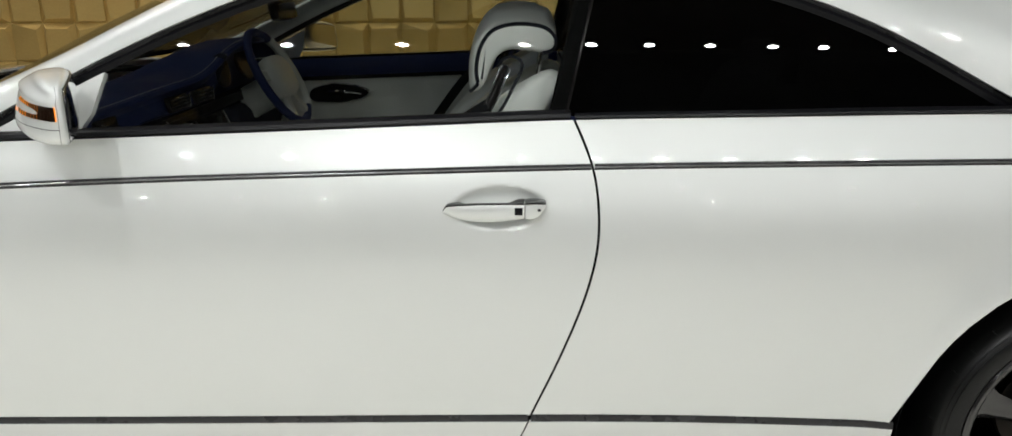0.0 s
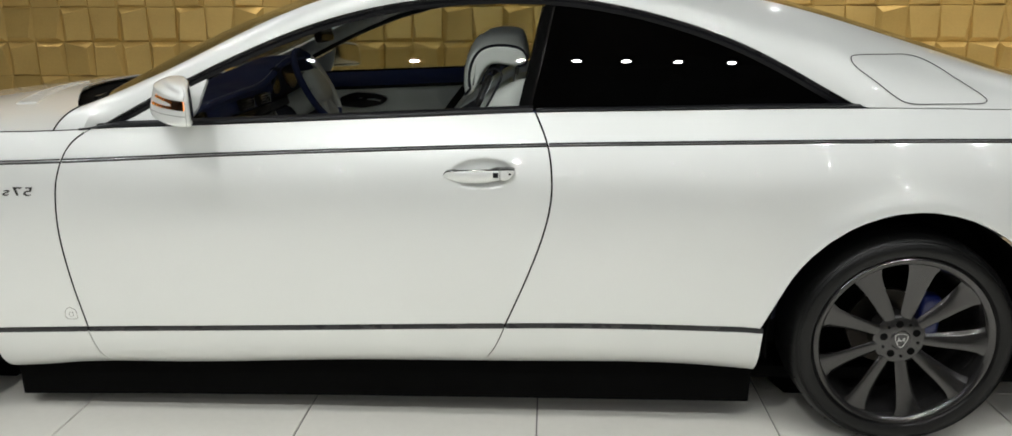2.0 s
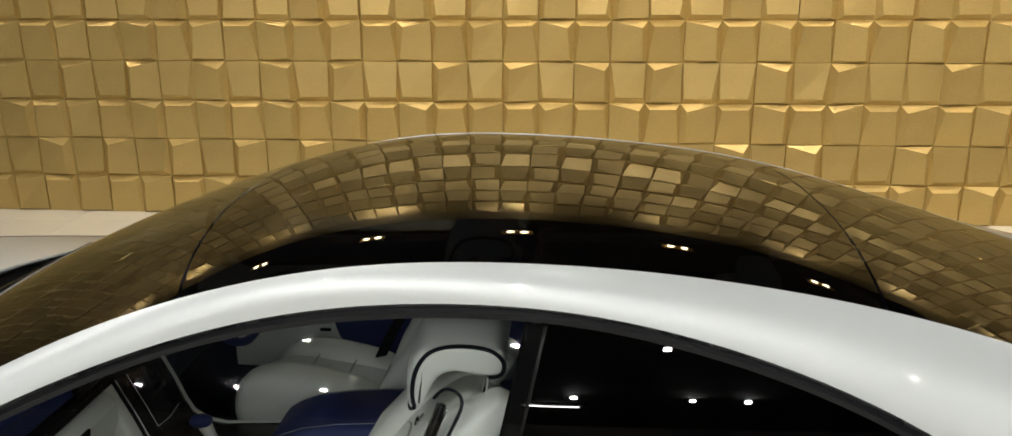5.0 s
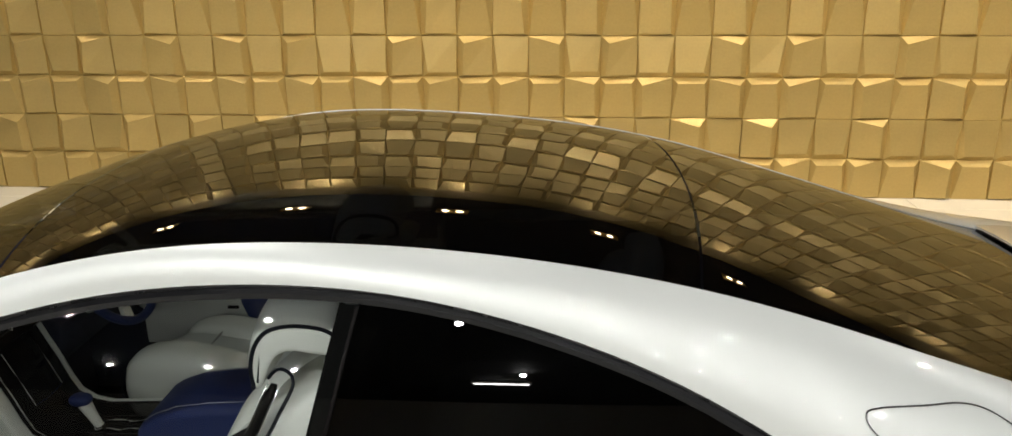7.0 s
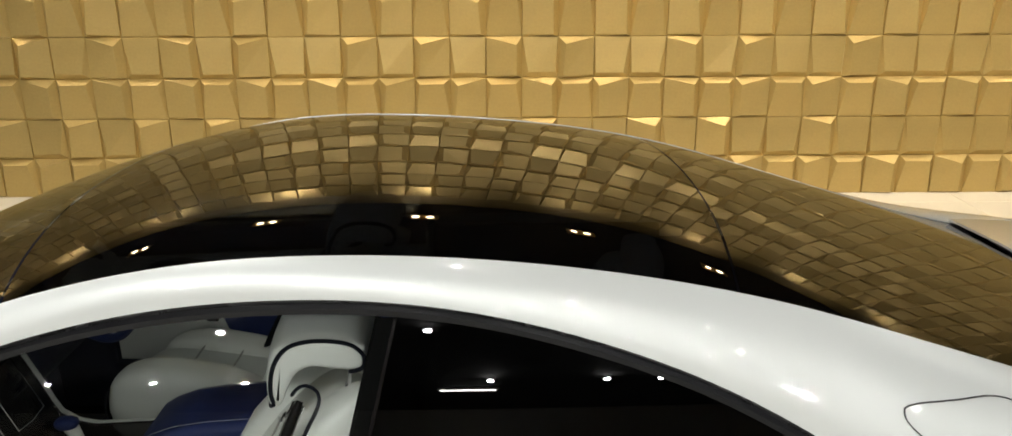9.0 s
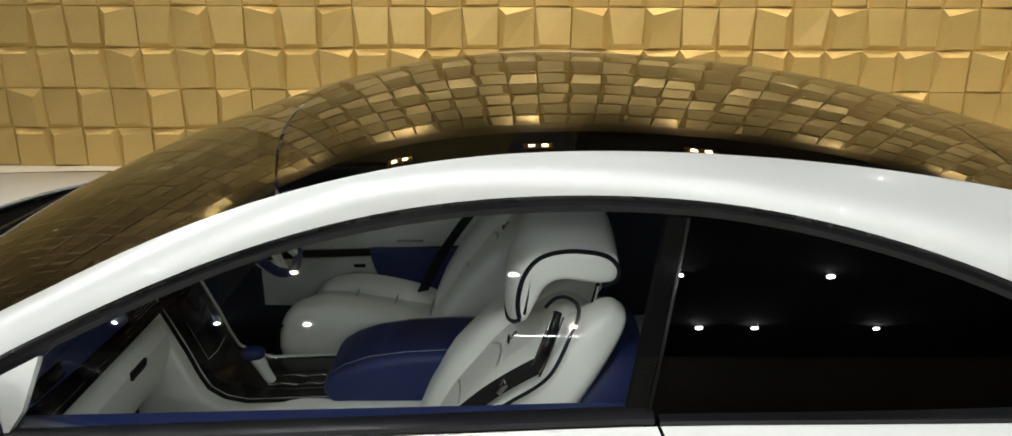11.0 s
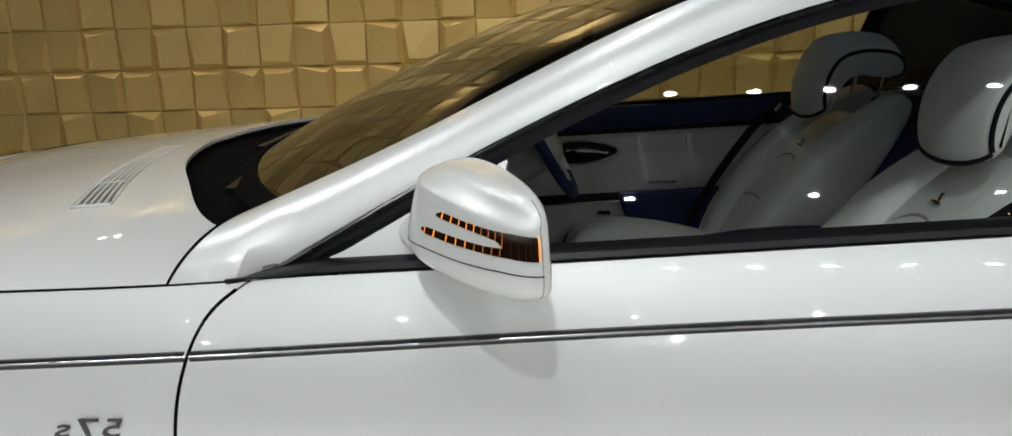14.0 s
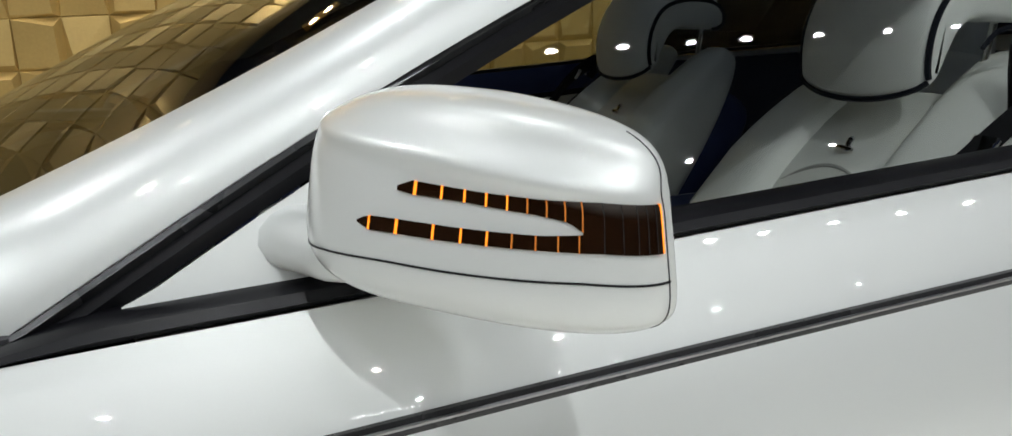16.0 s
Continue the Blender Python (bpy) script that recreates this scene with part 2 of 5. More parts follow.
STEEL = surface("brake_steel", (0.05, 0.045, 0.04), rough=0.35, metal=1.0, vary=0.1)
CALIPER = surface("blue_caliper", (0.01, 0.02, 0.16), rough=0.35, coat=0.5)
LEATHER = surface("white_leather", (0.84, 0.845, 0.80), rough=0.48, vary=0.04, scale=4, fine=320, bump=0.12)
NAVY = surface("navy_leather", (0.016, 0.028, 0.115), rough=0.55, spec=0.3, vary=0.12, scale=5, fine=320, bump=0.15)
CREASE_SHADE = surface("leather_seam", (0.42, 0.42, 0.39), rough=0.6, vary=0.05)
PIPING = surface("black_piping", (0.006, 0.007, 0.012), rough=0.5, spec=0.2)
LACQUER = surface("black_lacquer_wood", (0.008, 0.007, 0.007), rough=0.16, vary=0.4, scale=14, spec=0.13)
SHEEN_METAL = surface("satin_dark_metal", (0.42, 0.42, 0.43), rough=0.32, metal=1.0, vary=0.05)
STITCH = surface("pale_thread", (0.40, 0.42, 0.48), rough=0.7)
BELT = surface("black_belt_webbing", (0.006, 0.006, 0.007), rough=0.8, spec=0.12, vary=0.2, fine=500, bump=0.3)
CARPET = surface("dark_carpet", (0.012, 0.014, 0.03), rough=0.95, vary=0.3, fine=400, bump=0.4)
GOLD = surface("gold_wall_paint", (0.480, 0.350, 0.130), rough=0.38, metal=0.45, vary=0.10, scale=2.5, fine=60, bump=0.05, island=0.05)
FLOOR = surface("white_floor_tile", (0.86, 0.84, 0.77), rough=0.12, vary=0.03, scale=1.5, fine=40, island=0.02)
GROUT = surface("grey_grout", (0.20, 0.19, 0.18), rough=0.8)
CEILING = surface("dark_ceiling_paint", (0.030, 0.030, 0.032), rough=0.85)
ROOMWALL = surface("grey_room_wall", (0.30, 0.295, 0.28), rough=0.8, scale=1.2)
TILEBACK = surface("gold_wall_backing", (0.30, 0.21, 0.075), rough=0.6, metal=0.1)
GLASS_FRONT = glass("side_glass", (0.89, 0.93, 0.915), 0.055)
GLASS_DARK = glass("privacy_glass", (0.010, 0.011, 0.012), 0.06)
GLASS_ROOF = glass("dark_roof_glass", (0.06, 0.065, 0.075), 0.05, 0.0, (0.70, 0.72, 0.78))
GLASS_SCREEN = glass("windscreen_glass", (0.13, 0.135, 0.13), 0.06, 0.0, (0.84, 0.88, 0.95))
# far door's copy of side_glass, made darker to dim the wall beyond
GLASS_FAR = glass("driver_side_glass", (0.43, 0.44, 0.41), 0.05)
CLEAR = clear_face(glass("inner_glass_face", (0.99, 0.995, 0.99), 0.0))
VENT_GREY = surface("vent_shadow_grey", (0.02, 0.02, 0.02), rough=0.6)
BADGE = surface("dark_chrome_badge", (0.10, 0.10, 0.10), rough=0.15, metal=1.0)
AMBER = surface("amber_lens", (0.014, 0.005, 0.0018), rough=0.10, coat=1.0, vary=0.3, scale=60)
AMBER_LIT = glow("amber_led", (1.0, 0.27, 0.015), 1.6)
AMBER_DIM = glow("amber_led_dim", (0.55, 0.17, 0.02), 0.35)
LAMP_FACE = glow("lamp_face", LAMP_WHITE, 3.0)
WARM_FACE = glow("warm_lamp_face", (1.0, 0.78, 0.46), 60.0)
TUBE_FACE = glow("tube_face", LAMP_WHITE, 30.0)
LAMP_BODY = surface("white_lamp_enamel", (0.75, 0.75, 0.74), rough=0.4)
# gold put on the twin lamps to imitate their warm glow
GLOW_GILT = surface("gilt_lamp_frame", (0.85, 0.60, 0.22), rough=0.25, metal=0.9)

# ---- room ----
WALL_Y, PX, PZ, X0 = 7.74, 0.3018, 0.3447, -0.880
room_x, room_y0 = 15.0, -8.6


def setting(name, bm, mat, label, smooth=False):
    return tagged(part(name, bm, mat, None, label, smooth), kind="structure")


floor = setting("floor", rbox((2 * room_x, WALL_Y + 0.4 - room_y0, 0.2), (0, (WALL_Y + 0.4 + room_y0) / 2, -0.106), 0), GROUT, "large glossy white square floor tiles with thin grey joints")
setting("ceiling", rbox((2 * room_x, WALL_Y + 0.4 - room_y0, 0.2), (0, (WALL_Y + 0.4 + room_y0) / 2, CEIL + 0.1), 0), CEILING, "dark painted showroom ceiling with recessed spotlights")
wall_gold = setting("wall_north", rbox((2 * room_x, 0.3, CEIL), (0, WALL_Y + 0.19, CEIL / 2), 0), TILEBACK, "gold painted wall of faceted three-dimensional square panels")
setting("wall_south", rbox((2 * room_x, 0.3, CEIL), (0, room_y0 - 0.15, CEIL / 2), 0), ROOMWALL, "plain grey showroom wall")
setting("wall_west", rbox((0.3, WALL_Y + 0.04 - room_y0, CEIL), (-room_x - 0.15, (WALL_Y + 0.04 + room_y0) / 2, CEIL / 2), 0), ROOMWALL, "plain grey showroom wall")
setting("wall_east", rbox((0.3, WALL_Y + 0.04 - room_y0, CEIL), (room_x + 0.15, (WALL_Y + 0.04 + room_y0) / 2, CEIL / 2), 0), ROOMWALL, "plain grey showroom wall")


# ---- lamps: downlights over the camera's side of the car, washers along the gold wall, added fill rows ----
def downlight(x, y, watt, col, aim=(0, 0, -1), r=0.022, spread=150):
    ob = empty("downlight", (x, y, CEIL), "round recessed ceiling spotlight with a bright lens", "spotlight", "ceiling spotlights")
    at = (x, y, CEIL - 0.012)
    ring = lathe([(0.036, 0.002), (0.050, -0.004), (0.068, -0.004), (0.071, 0.004), (0.068, 0.012), (0.036, 0.012), (0.036, 0.002)], at, 24, "z")
    part("trim_ring", ring, CHROME, ob)
    lens = lathe([(0.0, 0.004), (0.036, 0.004), (0.036, 0.010), (0.0, 0.010)], at, 24, "z")
    part("lens", lens, LAMP_FACE if col is LAMP_WHITE else WARM_FACE, ob)
    d = bpy.data.lights.new("downlight_lamp", "AREA")
    d.shape, d.size, d.size_y, d.energy, d.color = "ELLIPSE", 4.2 * r, 2.2 * r, watt, col
    d.spread = radians(spread)
    l = new("downlight_lamp", d)
    l.matrix_world = look((x, y, CEIL - 0.03), (x + aim[0], y + aim[1], CEIL - 0.03 + aim[2]))
    return ob


def twin_light(x, y, watt):
    """Two close-set warm spots washing the wall; the added gilt frame imitates their glow."""
    ob = empty("twin_downlight", (x, y, CEIL), "recessed twin spotlight close to the wall, gold frame added for its glow", "spotlight", "wall spotlights")
    part("trim_frame", rbox((0.34, 0.20, 0.020), (x, y, CEIL - 0.008), 0.004), GLOW_GILT, ob)
    for sx in (-0.075, 0.075):
        cup = lathe([(0.058, -0.020), (0.066, -0.022), (0.068, -0.018), (0.066, -0.012), (0.044, -0.0105), (0.050, -0.014), (0.058, -0.020)], (x + sx, y, CEIL), 24, "z")
        part("reflector", cup, GLOW_GILT, ob)
        part("lens", lathe([(0.0, -0.022), (0.040, -0.022), (0.040, -0.012), (0.0, -0.012)], (x + sx, y, CEIL), 20, "z"), WARM_FACE, ob)
    d = bpy.data.lights.new("twin_lamp", "AREA")
    d.shape, d.size, d.size_y, d.energy, d.color = "RECTANGLE", 0.20, 0.06, watt, LAMP_WARM
    d.spread = radians(140)
    l = new("twin_lamp", d)
    l.matrix_world = look((x, y, CEIL - 0.035), (x, y + 0.60, CEIL - 1.035))
    return ob


def tube_light(x, y, length):
    """A slim fluorescent batten under the ceiling."""
    ob = empty("batten_light", (x, y, CEIL), "slim white ceiling batten light with a bright tube", "ceiling light")
    part("body", rbox((length + 0.08, 0.07, 0.05), (x, y, CEIL - 0.025), 0.006), LAMP_BODY, ob)
    part("tube", rbox((length, 0.026, 0.026), (x, y, CEIL - 0.065), 0.010, 3), TUBE_FACE, ob)
    return ob


# the row over the camera: unevenly spaced, two of them stronger
for x, k in ((-5.4, 0.8), (-4.5, 0.9), (-3.62, 0.9), (-2.75, 0.6), (-1.92, 0.6), (-1.0, 5.2), (-0.05, 0.5), (0.52, 0.45), (1.03, 0.9), (1.57, 0.45), (2.13, 0.5), (2.59, 0.6), (3.24, 0.5), (3.9, 0.6), (4.6, 0.6), (5.4, 0.6)):
    downlight(x, -1.2, SPOT_W * 0.78 * k, LAMP_WHITE, (0, 0.30, -1))
# unseen fill row, added to brighten the floor beside the car; aims straight down
for i in range(9):
    downlight(-4.9 + 1.25 * i, 0.35, SPOT_W * 0.75, LAMP_WHITE, (0, 0, -1), 0.022, 88)
# rows farther back, which reach deeper into the cabin
for x in (-4.4, -2.3, -0.15, 1.55, 3.25, 5.0):
    downlight(x, -3.65, SPOT_W * 0.58, LAMP_WHITE, (0, 1.1, -1))
for x in (-5.2, -3.9, -2.75, 0.6, 2.3, 3.1, 4.9):
    downlight(x, -6.2, SPOT_W * 0.92, LAMP_WHITE, (0, 1.6, -1))
# row added above the car, never in view, to brighten bonnet and boot
for i in range(6):
    downlight(-5.2 + 1.9 * i, 2.9, SPOT_W * (3.6, 3.6, 2.0, 0.25, 0.25, 1.2)[i], LAMP_WHITE, (0, 0, -1))
for i in range(-4, 12):
    x = -5.4 + 1.35 * i
    downlight(x, 4.6, WASH_W * max(0.15, 0.85 + 0.05 * x - 0.20 * max(0, -1.8 - x)), LAMP_WARM, (0, 3.14, -2.9), 0.035, 75)
for i in range(9):
    twin_light(-6.8 + 1.7 * i, 7.04, 10.0 if i > 1 else 8.0)
tube_light(0.28, -6.75, 0.85)

# ---- the car's lines (x along the car, nose at -x; near side towards -y) ----
BASE = spl((0.12, 1.995), (0.25, 1.978), (0.35, 1.963), (0.45, 1.952), (0.65, 1.940), (0.80, 1.943), (0.90, 1.956), (1.0, 1.990), (1.06, 2.022), (1.12, 2.060), (1.20, 2.108), (1.30, 2.162))
Z_STRIP = spl((-2.9, 0.90), (-1.75, 0.952), (-1.4, 0.964), (-0.9, 0.986), (-0.37, 1.005), (0.2, 1.022), (0.65, 1.030), (1.33, 1.040), (2.0, 1.040), (2.7, 1.02))
Z_BELT = spl((-2.9, 0.97), (-2.3, 1.028), (-1.76, 1.051), (-1.45, 1.058), (-1.33, 1.063), (-0.98, 1.075), (-0.61, 1.089), (-0.13, 1.108), (0.155, 1.119), (0.5, 1.125), (1.2, 1.135), (1.7, 1.132), (2.3, 1.12), (2.75, 1.09))
Z_SILL = spl((-2.9, 0.33), (-1.75, 0.357), (-1.4, 0.369), (-0.81, 0.385), (0.06, 0.410), (0.41, 0.416), (0.925, 0.411), (2.7, 0.40))
Z_BOT = spl((-1.75, 0.186), (-1.62, 0.194), (-1.5, 0.206), (-1.13, 0.216), (-0.56, 0.237), (0.0, 0.246), (0.42, 0.253), (0.66, 0.251), (0.93, 0.232))
SEAM_R = spl((0.20, -0.040), (0.27, -0.008), (0.304, 0.013), (0.411, 0.061), (0.527, 0.110), (0.625, 0.149), (0.715, 0.181), (0.791, 0.202), (0.875, 0.214), (0.936, 0.213), (1.02, 0.200), (1.064, 0.184), (1.13, 0.153))
SEAM_L = spl((0.20, -1.360), (0.249, -1.371), (0.311, -1.386), (0.388, -1.398), (0.463, -1.409), (0.547, -1.421), (0.642, -1.432), (0.733, -1.439), (0.82, -1.438), (0.90, -1.431), (0.96, -1.417), (1.0, -1.400), (1.035, -1.370), (1.065, -1.325))
NOSE, TAIL, FRONT_X, REAR_X, HUB_Z, ARCH_R = -3.12, 2.78, -2.212, 1.386, 0.372, 0.455


def side_y(x, z):
    x, z = np.asarray(x, float), np.asarray(z, float)
    y = BASE(z)
    y = y + 0.42 * np.clip((-2.45 - x) / 0.68, 0, 1.2) ** 2.6 + 0.30 * np.clip((x - 1.75) / 1.03, 0, 1.2) ** 2.2
    for hx in (FRONT_X, REAR_X):
        d = np.hypot(x - hx, z - HUB_Z)
        y = y - 0.012 * np.exp(-((d - ARCH_R - 0.01) / 0.05) ** 2) * np.clip((z - 0.35) / 0.1, 0, 1)
    dent = np.clip(1 - ((x + 0.010) / 0.104) ** 2 - ((z - 0.934 - 0.02 * x) / 0.048) ** 2, 0, 1)
    return y + 0.020 * (dent * (2 - dent)) ** 1.2


def arch(x):
    """Height of the wheel arches' edge."""
    z = np.zeros_like(x)
    for hx in (FRONT_X, REAR_X):
        z = np.maximum(z, np.where(np.abs(x - hx) < ARCH_R, HUB_Z + np.sqrt(np.clip(ARCH_R ** 2 - (x - hx) ** 2, 0, None)), 0))
    return z


def side_panel(xl, xr, zlo, zhi, us, vs, gap=0.0):
    """Grid of points on the body side between two upright lines xl(z), xr(z) and two level lines zlo(x), zhi(x)."""
    U, V = np.meshgrid(us, vs, indexing="ij")
    x = 0 * U + (xl(0.7) + xr(0.7)) / 2
    z = 0 * U + 0.7
    for _ in range(12):
        x = xl(z) + gap + (xr(z) - xl(z) - 2 * gap) * U
        z = zlo(x) + (zhi(x) - zlo(x)) * V
    return np.stack([x, side_y(x, z), z], -1)


car = empty("car", (-0.1, YC, 0.0), "pearl white two-door luxury coupe standing on a showroom floor", "car")
def const(c):
    return lambda z: c + 0 * np.asarray(z)


def arch_us(x0, x1, hx, n0=14, n1=26):
    """Parameters 0..1 between x0 and x1, dense round the wheel arch at hx."""
    xs = list(np.linspace(x0, x1, n0)) + [hx + ARCH_R * math.cos(a) for a in np.linspace(0, math.pi, n1)] + [hx - ARCH_R - 0.004, hx + ARCH_R + 0.004]
    xs = sorted(set(round(x, 5) for x in xs if x0 <= x <= x1))
    return (np.array(xs) - x0) / (x1 - x0)


low = lambda x: np.maximum(Z_SILL(x) + 0.008, arch(np.asarray(x)))
door = shell("door", side_panel(SEAM_L, SEAM_R, lambda x: Z_SILL(x) + 0.008, Z_BELT, np.concatenate([np.linspace(0, 0.76, 36), np.linspace(0.775, 0.98, 46), np.linspace(0.985, 1, 4)]), np.concatenate([np.linspace(0, 0.64, 26), np.linspace(0.655, 0.84, 30), np.linspace(0.86, 1, 12)]), 0.003), PAINT, car, "white door with a dark trim strip and flush handle", 0.02)
fender = shell("front_fender", side_panel(const(NOSE + 0.05), SEAM_L, low, Z_BELT, arch_us(NOSE + 0.05, -1.43, FRONT_X), np.linspace(0, 1, 40), 0.003), PAINT, car, "", 0.012)
quarter = shell("rear_quarter_panel", side_panel(SEAM_R, const(TAIL - 0.04), low, Z_BELT, arch_us(0.18, TAIL - 0.04, REAR_X, 22), np.linspace(0, 1, 40), 0.003), PAINT, car, "", 0.012)
sill_of = {}
for nm, a, b, owner in (("sill_front", const(-1.752), SEAM_L, fender), ("sill_door", SEAM_L, SEAM_R, door), ("sill_rear", SEAM_R, const(0.921), quarter)):
    P = side_panel(a, b, Z_BOT, lambda x: Z_SILL(x) - 0.008, np.linspace(0, 1, 24), np.linspace(0, 1, 12), 0.002)
    v = np.linspace(0, 1, 12)
    P[..., 1] += 0.055 * (1 - v) ** 4 - 0.006 * v ** 2  # tucks in at the bottom
    sill_of[nm] = shell("sill", P, PAINT, owner, "", 0.02)


def body_strip(name, xa, xb, zf, half, proud, mat, owner, n=40, skip=0.004):
    x = np.linspace(xa + skip, xb - skip, n)
    z = zf(x)
    path = np.stack([x, side_y(x, z), z], -1)
    prof = [(-0.004, -half), (proud * 0.6, -half), (proud, -half * 0.45), (proud, half * 0.25), (proud * 0.5, half), (-0.004, half)]
    return sweep(name, path, prof, mat, owner)


xs_r, xs_l = float(SEAM_R(1.02)), float(SEAM_L(0.964))
for xa_, xb_, own_ in ((NOSE + 0.1, xs_l, fender), (xs_l, xs_r, door), (xs_r, TAIL - 0.1, quarter)):
    strip = body_strip("trim_strip", xa_, xb_, Z_STRIP, 0.0075, 0.004, DARK_STRIP, own_, 60)
    # no separate moulding: a bright bar stands in for the strip's sheen
    body_strip("strip_insert", xa_, xb_, lambda x: Z_STRIP(x) + 0.0012, 0.0024, 0.0062, SHEEN_METAL, strip, 60)
xl_r, xl_l = float(SEAM_R(0.41)), float(SEAM_L(0.37))
body_strip("sill_strip", -1.752, xl_l, Z_SILL, 0.0105, 0.004, DARK_STRIP, fender)
body_strip("sill_strip", xl_l, xl_r, Z_SILL, 0.0105, 0.004, DARK_STRIP, door, 60)
body_strip("sill_strip", xl_r, 0.924, Z_SILL, 0.0105, 0.004, DARK_STRIP, quarter)

# ---- greenhouse lines ----
DLO_Z = spl((-1.33, 1.058), (-1.1, 1.181), (-0.9, 1.278), (-0.6, 1.398), (-0.3, 1.468), (0.0, 1.492), (0.3, 1.479), (0.6, 1.417), (0.9, 1.305), (1.1, 1.196), (1.215, 1.131))
DLO_Y = spl((-1.33, 2.045), (-1.1, 2.088), (-0.9, 2.120), (-0.6, 2.165), (-0.3, 2.208), (0.0, 2.222), (0.3, 2.212), (0.6, 2.190), (0.9, 2.150), (1.1, 2.110), (1.215, 2.075))
RAIL_Z = spl((-1.38, 1.135), (-1.1, 1.251), (-0.8, 1.391), (-0.5, 1.498), (-0.2, 1.551), (0.1, 1.560), (0.4, 1.545), (0.7, 1.511), (1.0, 1.452), (1.3, 1.365), (1.6, 1.272), (1.9, 1.182), (2.15, 1.125))
RAIL_Y = spl((-1.38, 2.140), (-1.1, 2.170), (-0.8, 2.200), (-0.5, 2.220), (-0.2, 2.255), (0.1, 2.280), (0.4, 2.288), (0.7, 2.282), (1.0, 2.272), (1.3, 2.262), (1.6, 2.255), (1.9, 2.255), (2.15, 2.26))
TOP_Z = spl((-1.60, 1.118), (-1.2, 1.322), (-0.8, 1.478), (-0.5, 1.560), (-0.2, 1.598), (0.1, 1.604), (0.4, 1.590), (0.7, 1.558), (1.0, 1.500), (1.3, 1.418), (1.6, 1.324), (1.9, 1.226), (2.2, 1.128))


def low_edge(x):
    x = np.asarray(x, float)
    z = np.where(x < -1.33, Z_BELT(x), np.where(x > 1.215, Z_BELT(x) + 0.003, DLO_Z(x)))
    y = np.where(x < -1.33, side_y(x, Z_BELT(x)), np.where(x > 1.215, side_y(x, z), DLO_Y(x)))
    return y, z


# the white rail: front pillar, roof edge and rear pillar in one sweep
us = np.concatenate([np.linspace(0, 0.06, 8), np.linspace(0.075, 1, 76)])
xa, xb = -1.452 + (2.42 + 1.452) * us, -1.38 + (2.12 + 1.38) * us
ya, za = low_edge(xa)
A = np.stack([xa, ya, za], -1)
B = np.stack([xb, RAIL_Y(xb), RAIL_Z(xb)], -1)
vs = np.linspace(0, 1, 14)
mid = (A + B) / 2
ln = np.linalg.norm(B - A, axis=1, keepdims=True)
bulge = np.array([0, -0.80, 0.60]) * ln * np.clip(0.30 - 0.25 * us[:, None], 0.07, 0.3)
C = mid + bulge
rail_pts = ((1 - vs) ** 2)[None, :, None] * A[:, None] + (2 * vs * (1 - vs))[None, :, None] * C[:, None] + (vs ** 2)[None, :, None] * B[:, None]
rail = shell("roof_rail", rail_pts, PAINT, car, "white roof rail running from windscreen to tail", 0.01)


# ---- glass over the top ----
def top_glass(xe0, xe1, xc0, xc1, ns, nw=41):
    s = np.linspace(0, 1, ns)[:, None]
    w = np.linspace(-1, 1, nw)[None, :]
    xe, xc = xe0 + (xe1 - xe0) * s, xc0 + (xc1 - xc0) * s
    ze, zc, he = RAIL_Z(xe) - 0.002, TOP_Z(xc), YC - RAIL_Y(xe) - 0.003
    k = 1 - np.abs(w) ** 2.4
    return np.stack([xe + (xc - xe) * (1 - w ** 2), YC + he * w + 0 * s, ze + (zc - ze) * k], -1)


windscreen = shell("windscreen", top_glass(-1.36, -0.530, -1.60, -0.648, 60, 61), GLASS_SCREEN, car, "raked curved windscreen", 0.005, inner=CLEAR)
frit = top_glass(-1.36, -0.530, -1.60, -0.648, 60, 61)[:4]
shell("windscreen_border", frit + np.array([-0.0012, 0, 0.0022]), BLACK_VOID, windscreen, "black printed lower border", 0.001)
shell("roof_glass", top_glass(-0.524, 0.885, -0.642, 0.937, 44), GLASS_ROOF, car, "dark tinted panoramic glass roof", 0.005, inner=CLEAR)
shell("rear_window", top_glass(0.891, 2.12, 0.943, 2.16, 36), GLASS_ROOF, car, "dark tinted rear window", 0.005, inner=CLEAR)
# black cords fill the gaps round the door, standing in for their shade
for seam, za_, zb_, own_ in ((SEAM_L, 0.262, 1.050, fender), (SEAM_R, 0.275, 1.116, quarter)):
    zs = np.linspace(za_, zb_, 60)
    sweep("door_gap", np.stack([seam(zs), side_y(seam(zs), zs) + 0.0045 + 0.055 * np.clip(1 - (zs - 0.26) / 0.12, 0, 1) ** 4, zs], -1), circle(0.0046, 8), BLACK_VOID, own_, up=(0, 1, 0))
# shut lines of the bonnet and the pillar's foot
sweep("pillar_gap", rail_pts[0] + np.array([-0.002, -0.001, 0.001]), circle(0.0022, 6), BLACK_VOID, rail)
xg = np.linspace(NOSE + 0.12, -1.33, 40)
sweep("bonnet_gap", np.stack([xg, side_y(xg, Z_BELT(xg)) + 0.001, Z_BELT(xg) - 0.001], -1), circle(0.0026, 6), BLACK_VOID, fender)

# ---- side windows and their black frames ----
def WY(z, x=0.0):
    """The side glass: leaning in, slightly barrelled, bowed in plan towards the tail."""
    d = np.asarray(z, float) - 1.12
    return 2.064 + 0.37 * d + 0.21 * d * d + 0.030 * np.clip(np.asarray(x, float) - 0.1, 0, None) ** 2


PILLAR = lambda z: 0.146 + (np.asarray(z, float) - 1.12) * 0.235
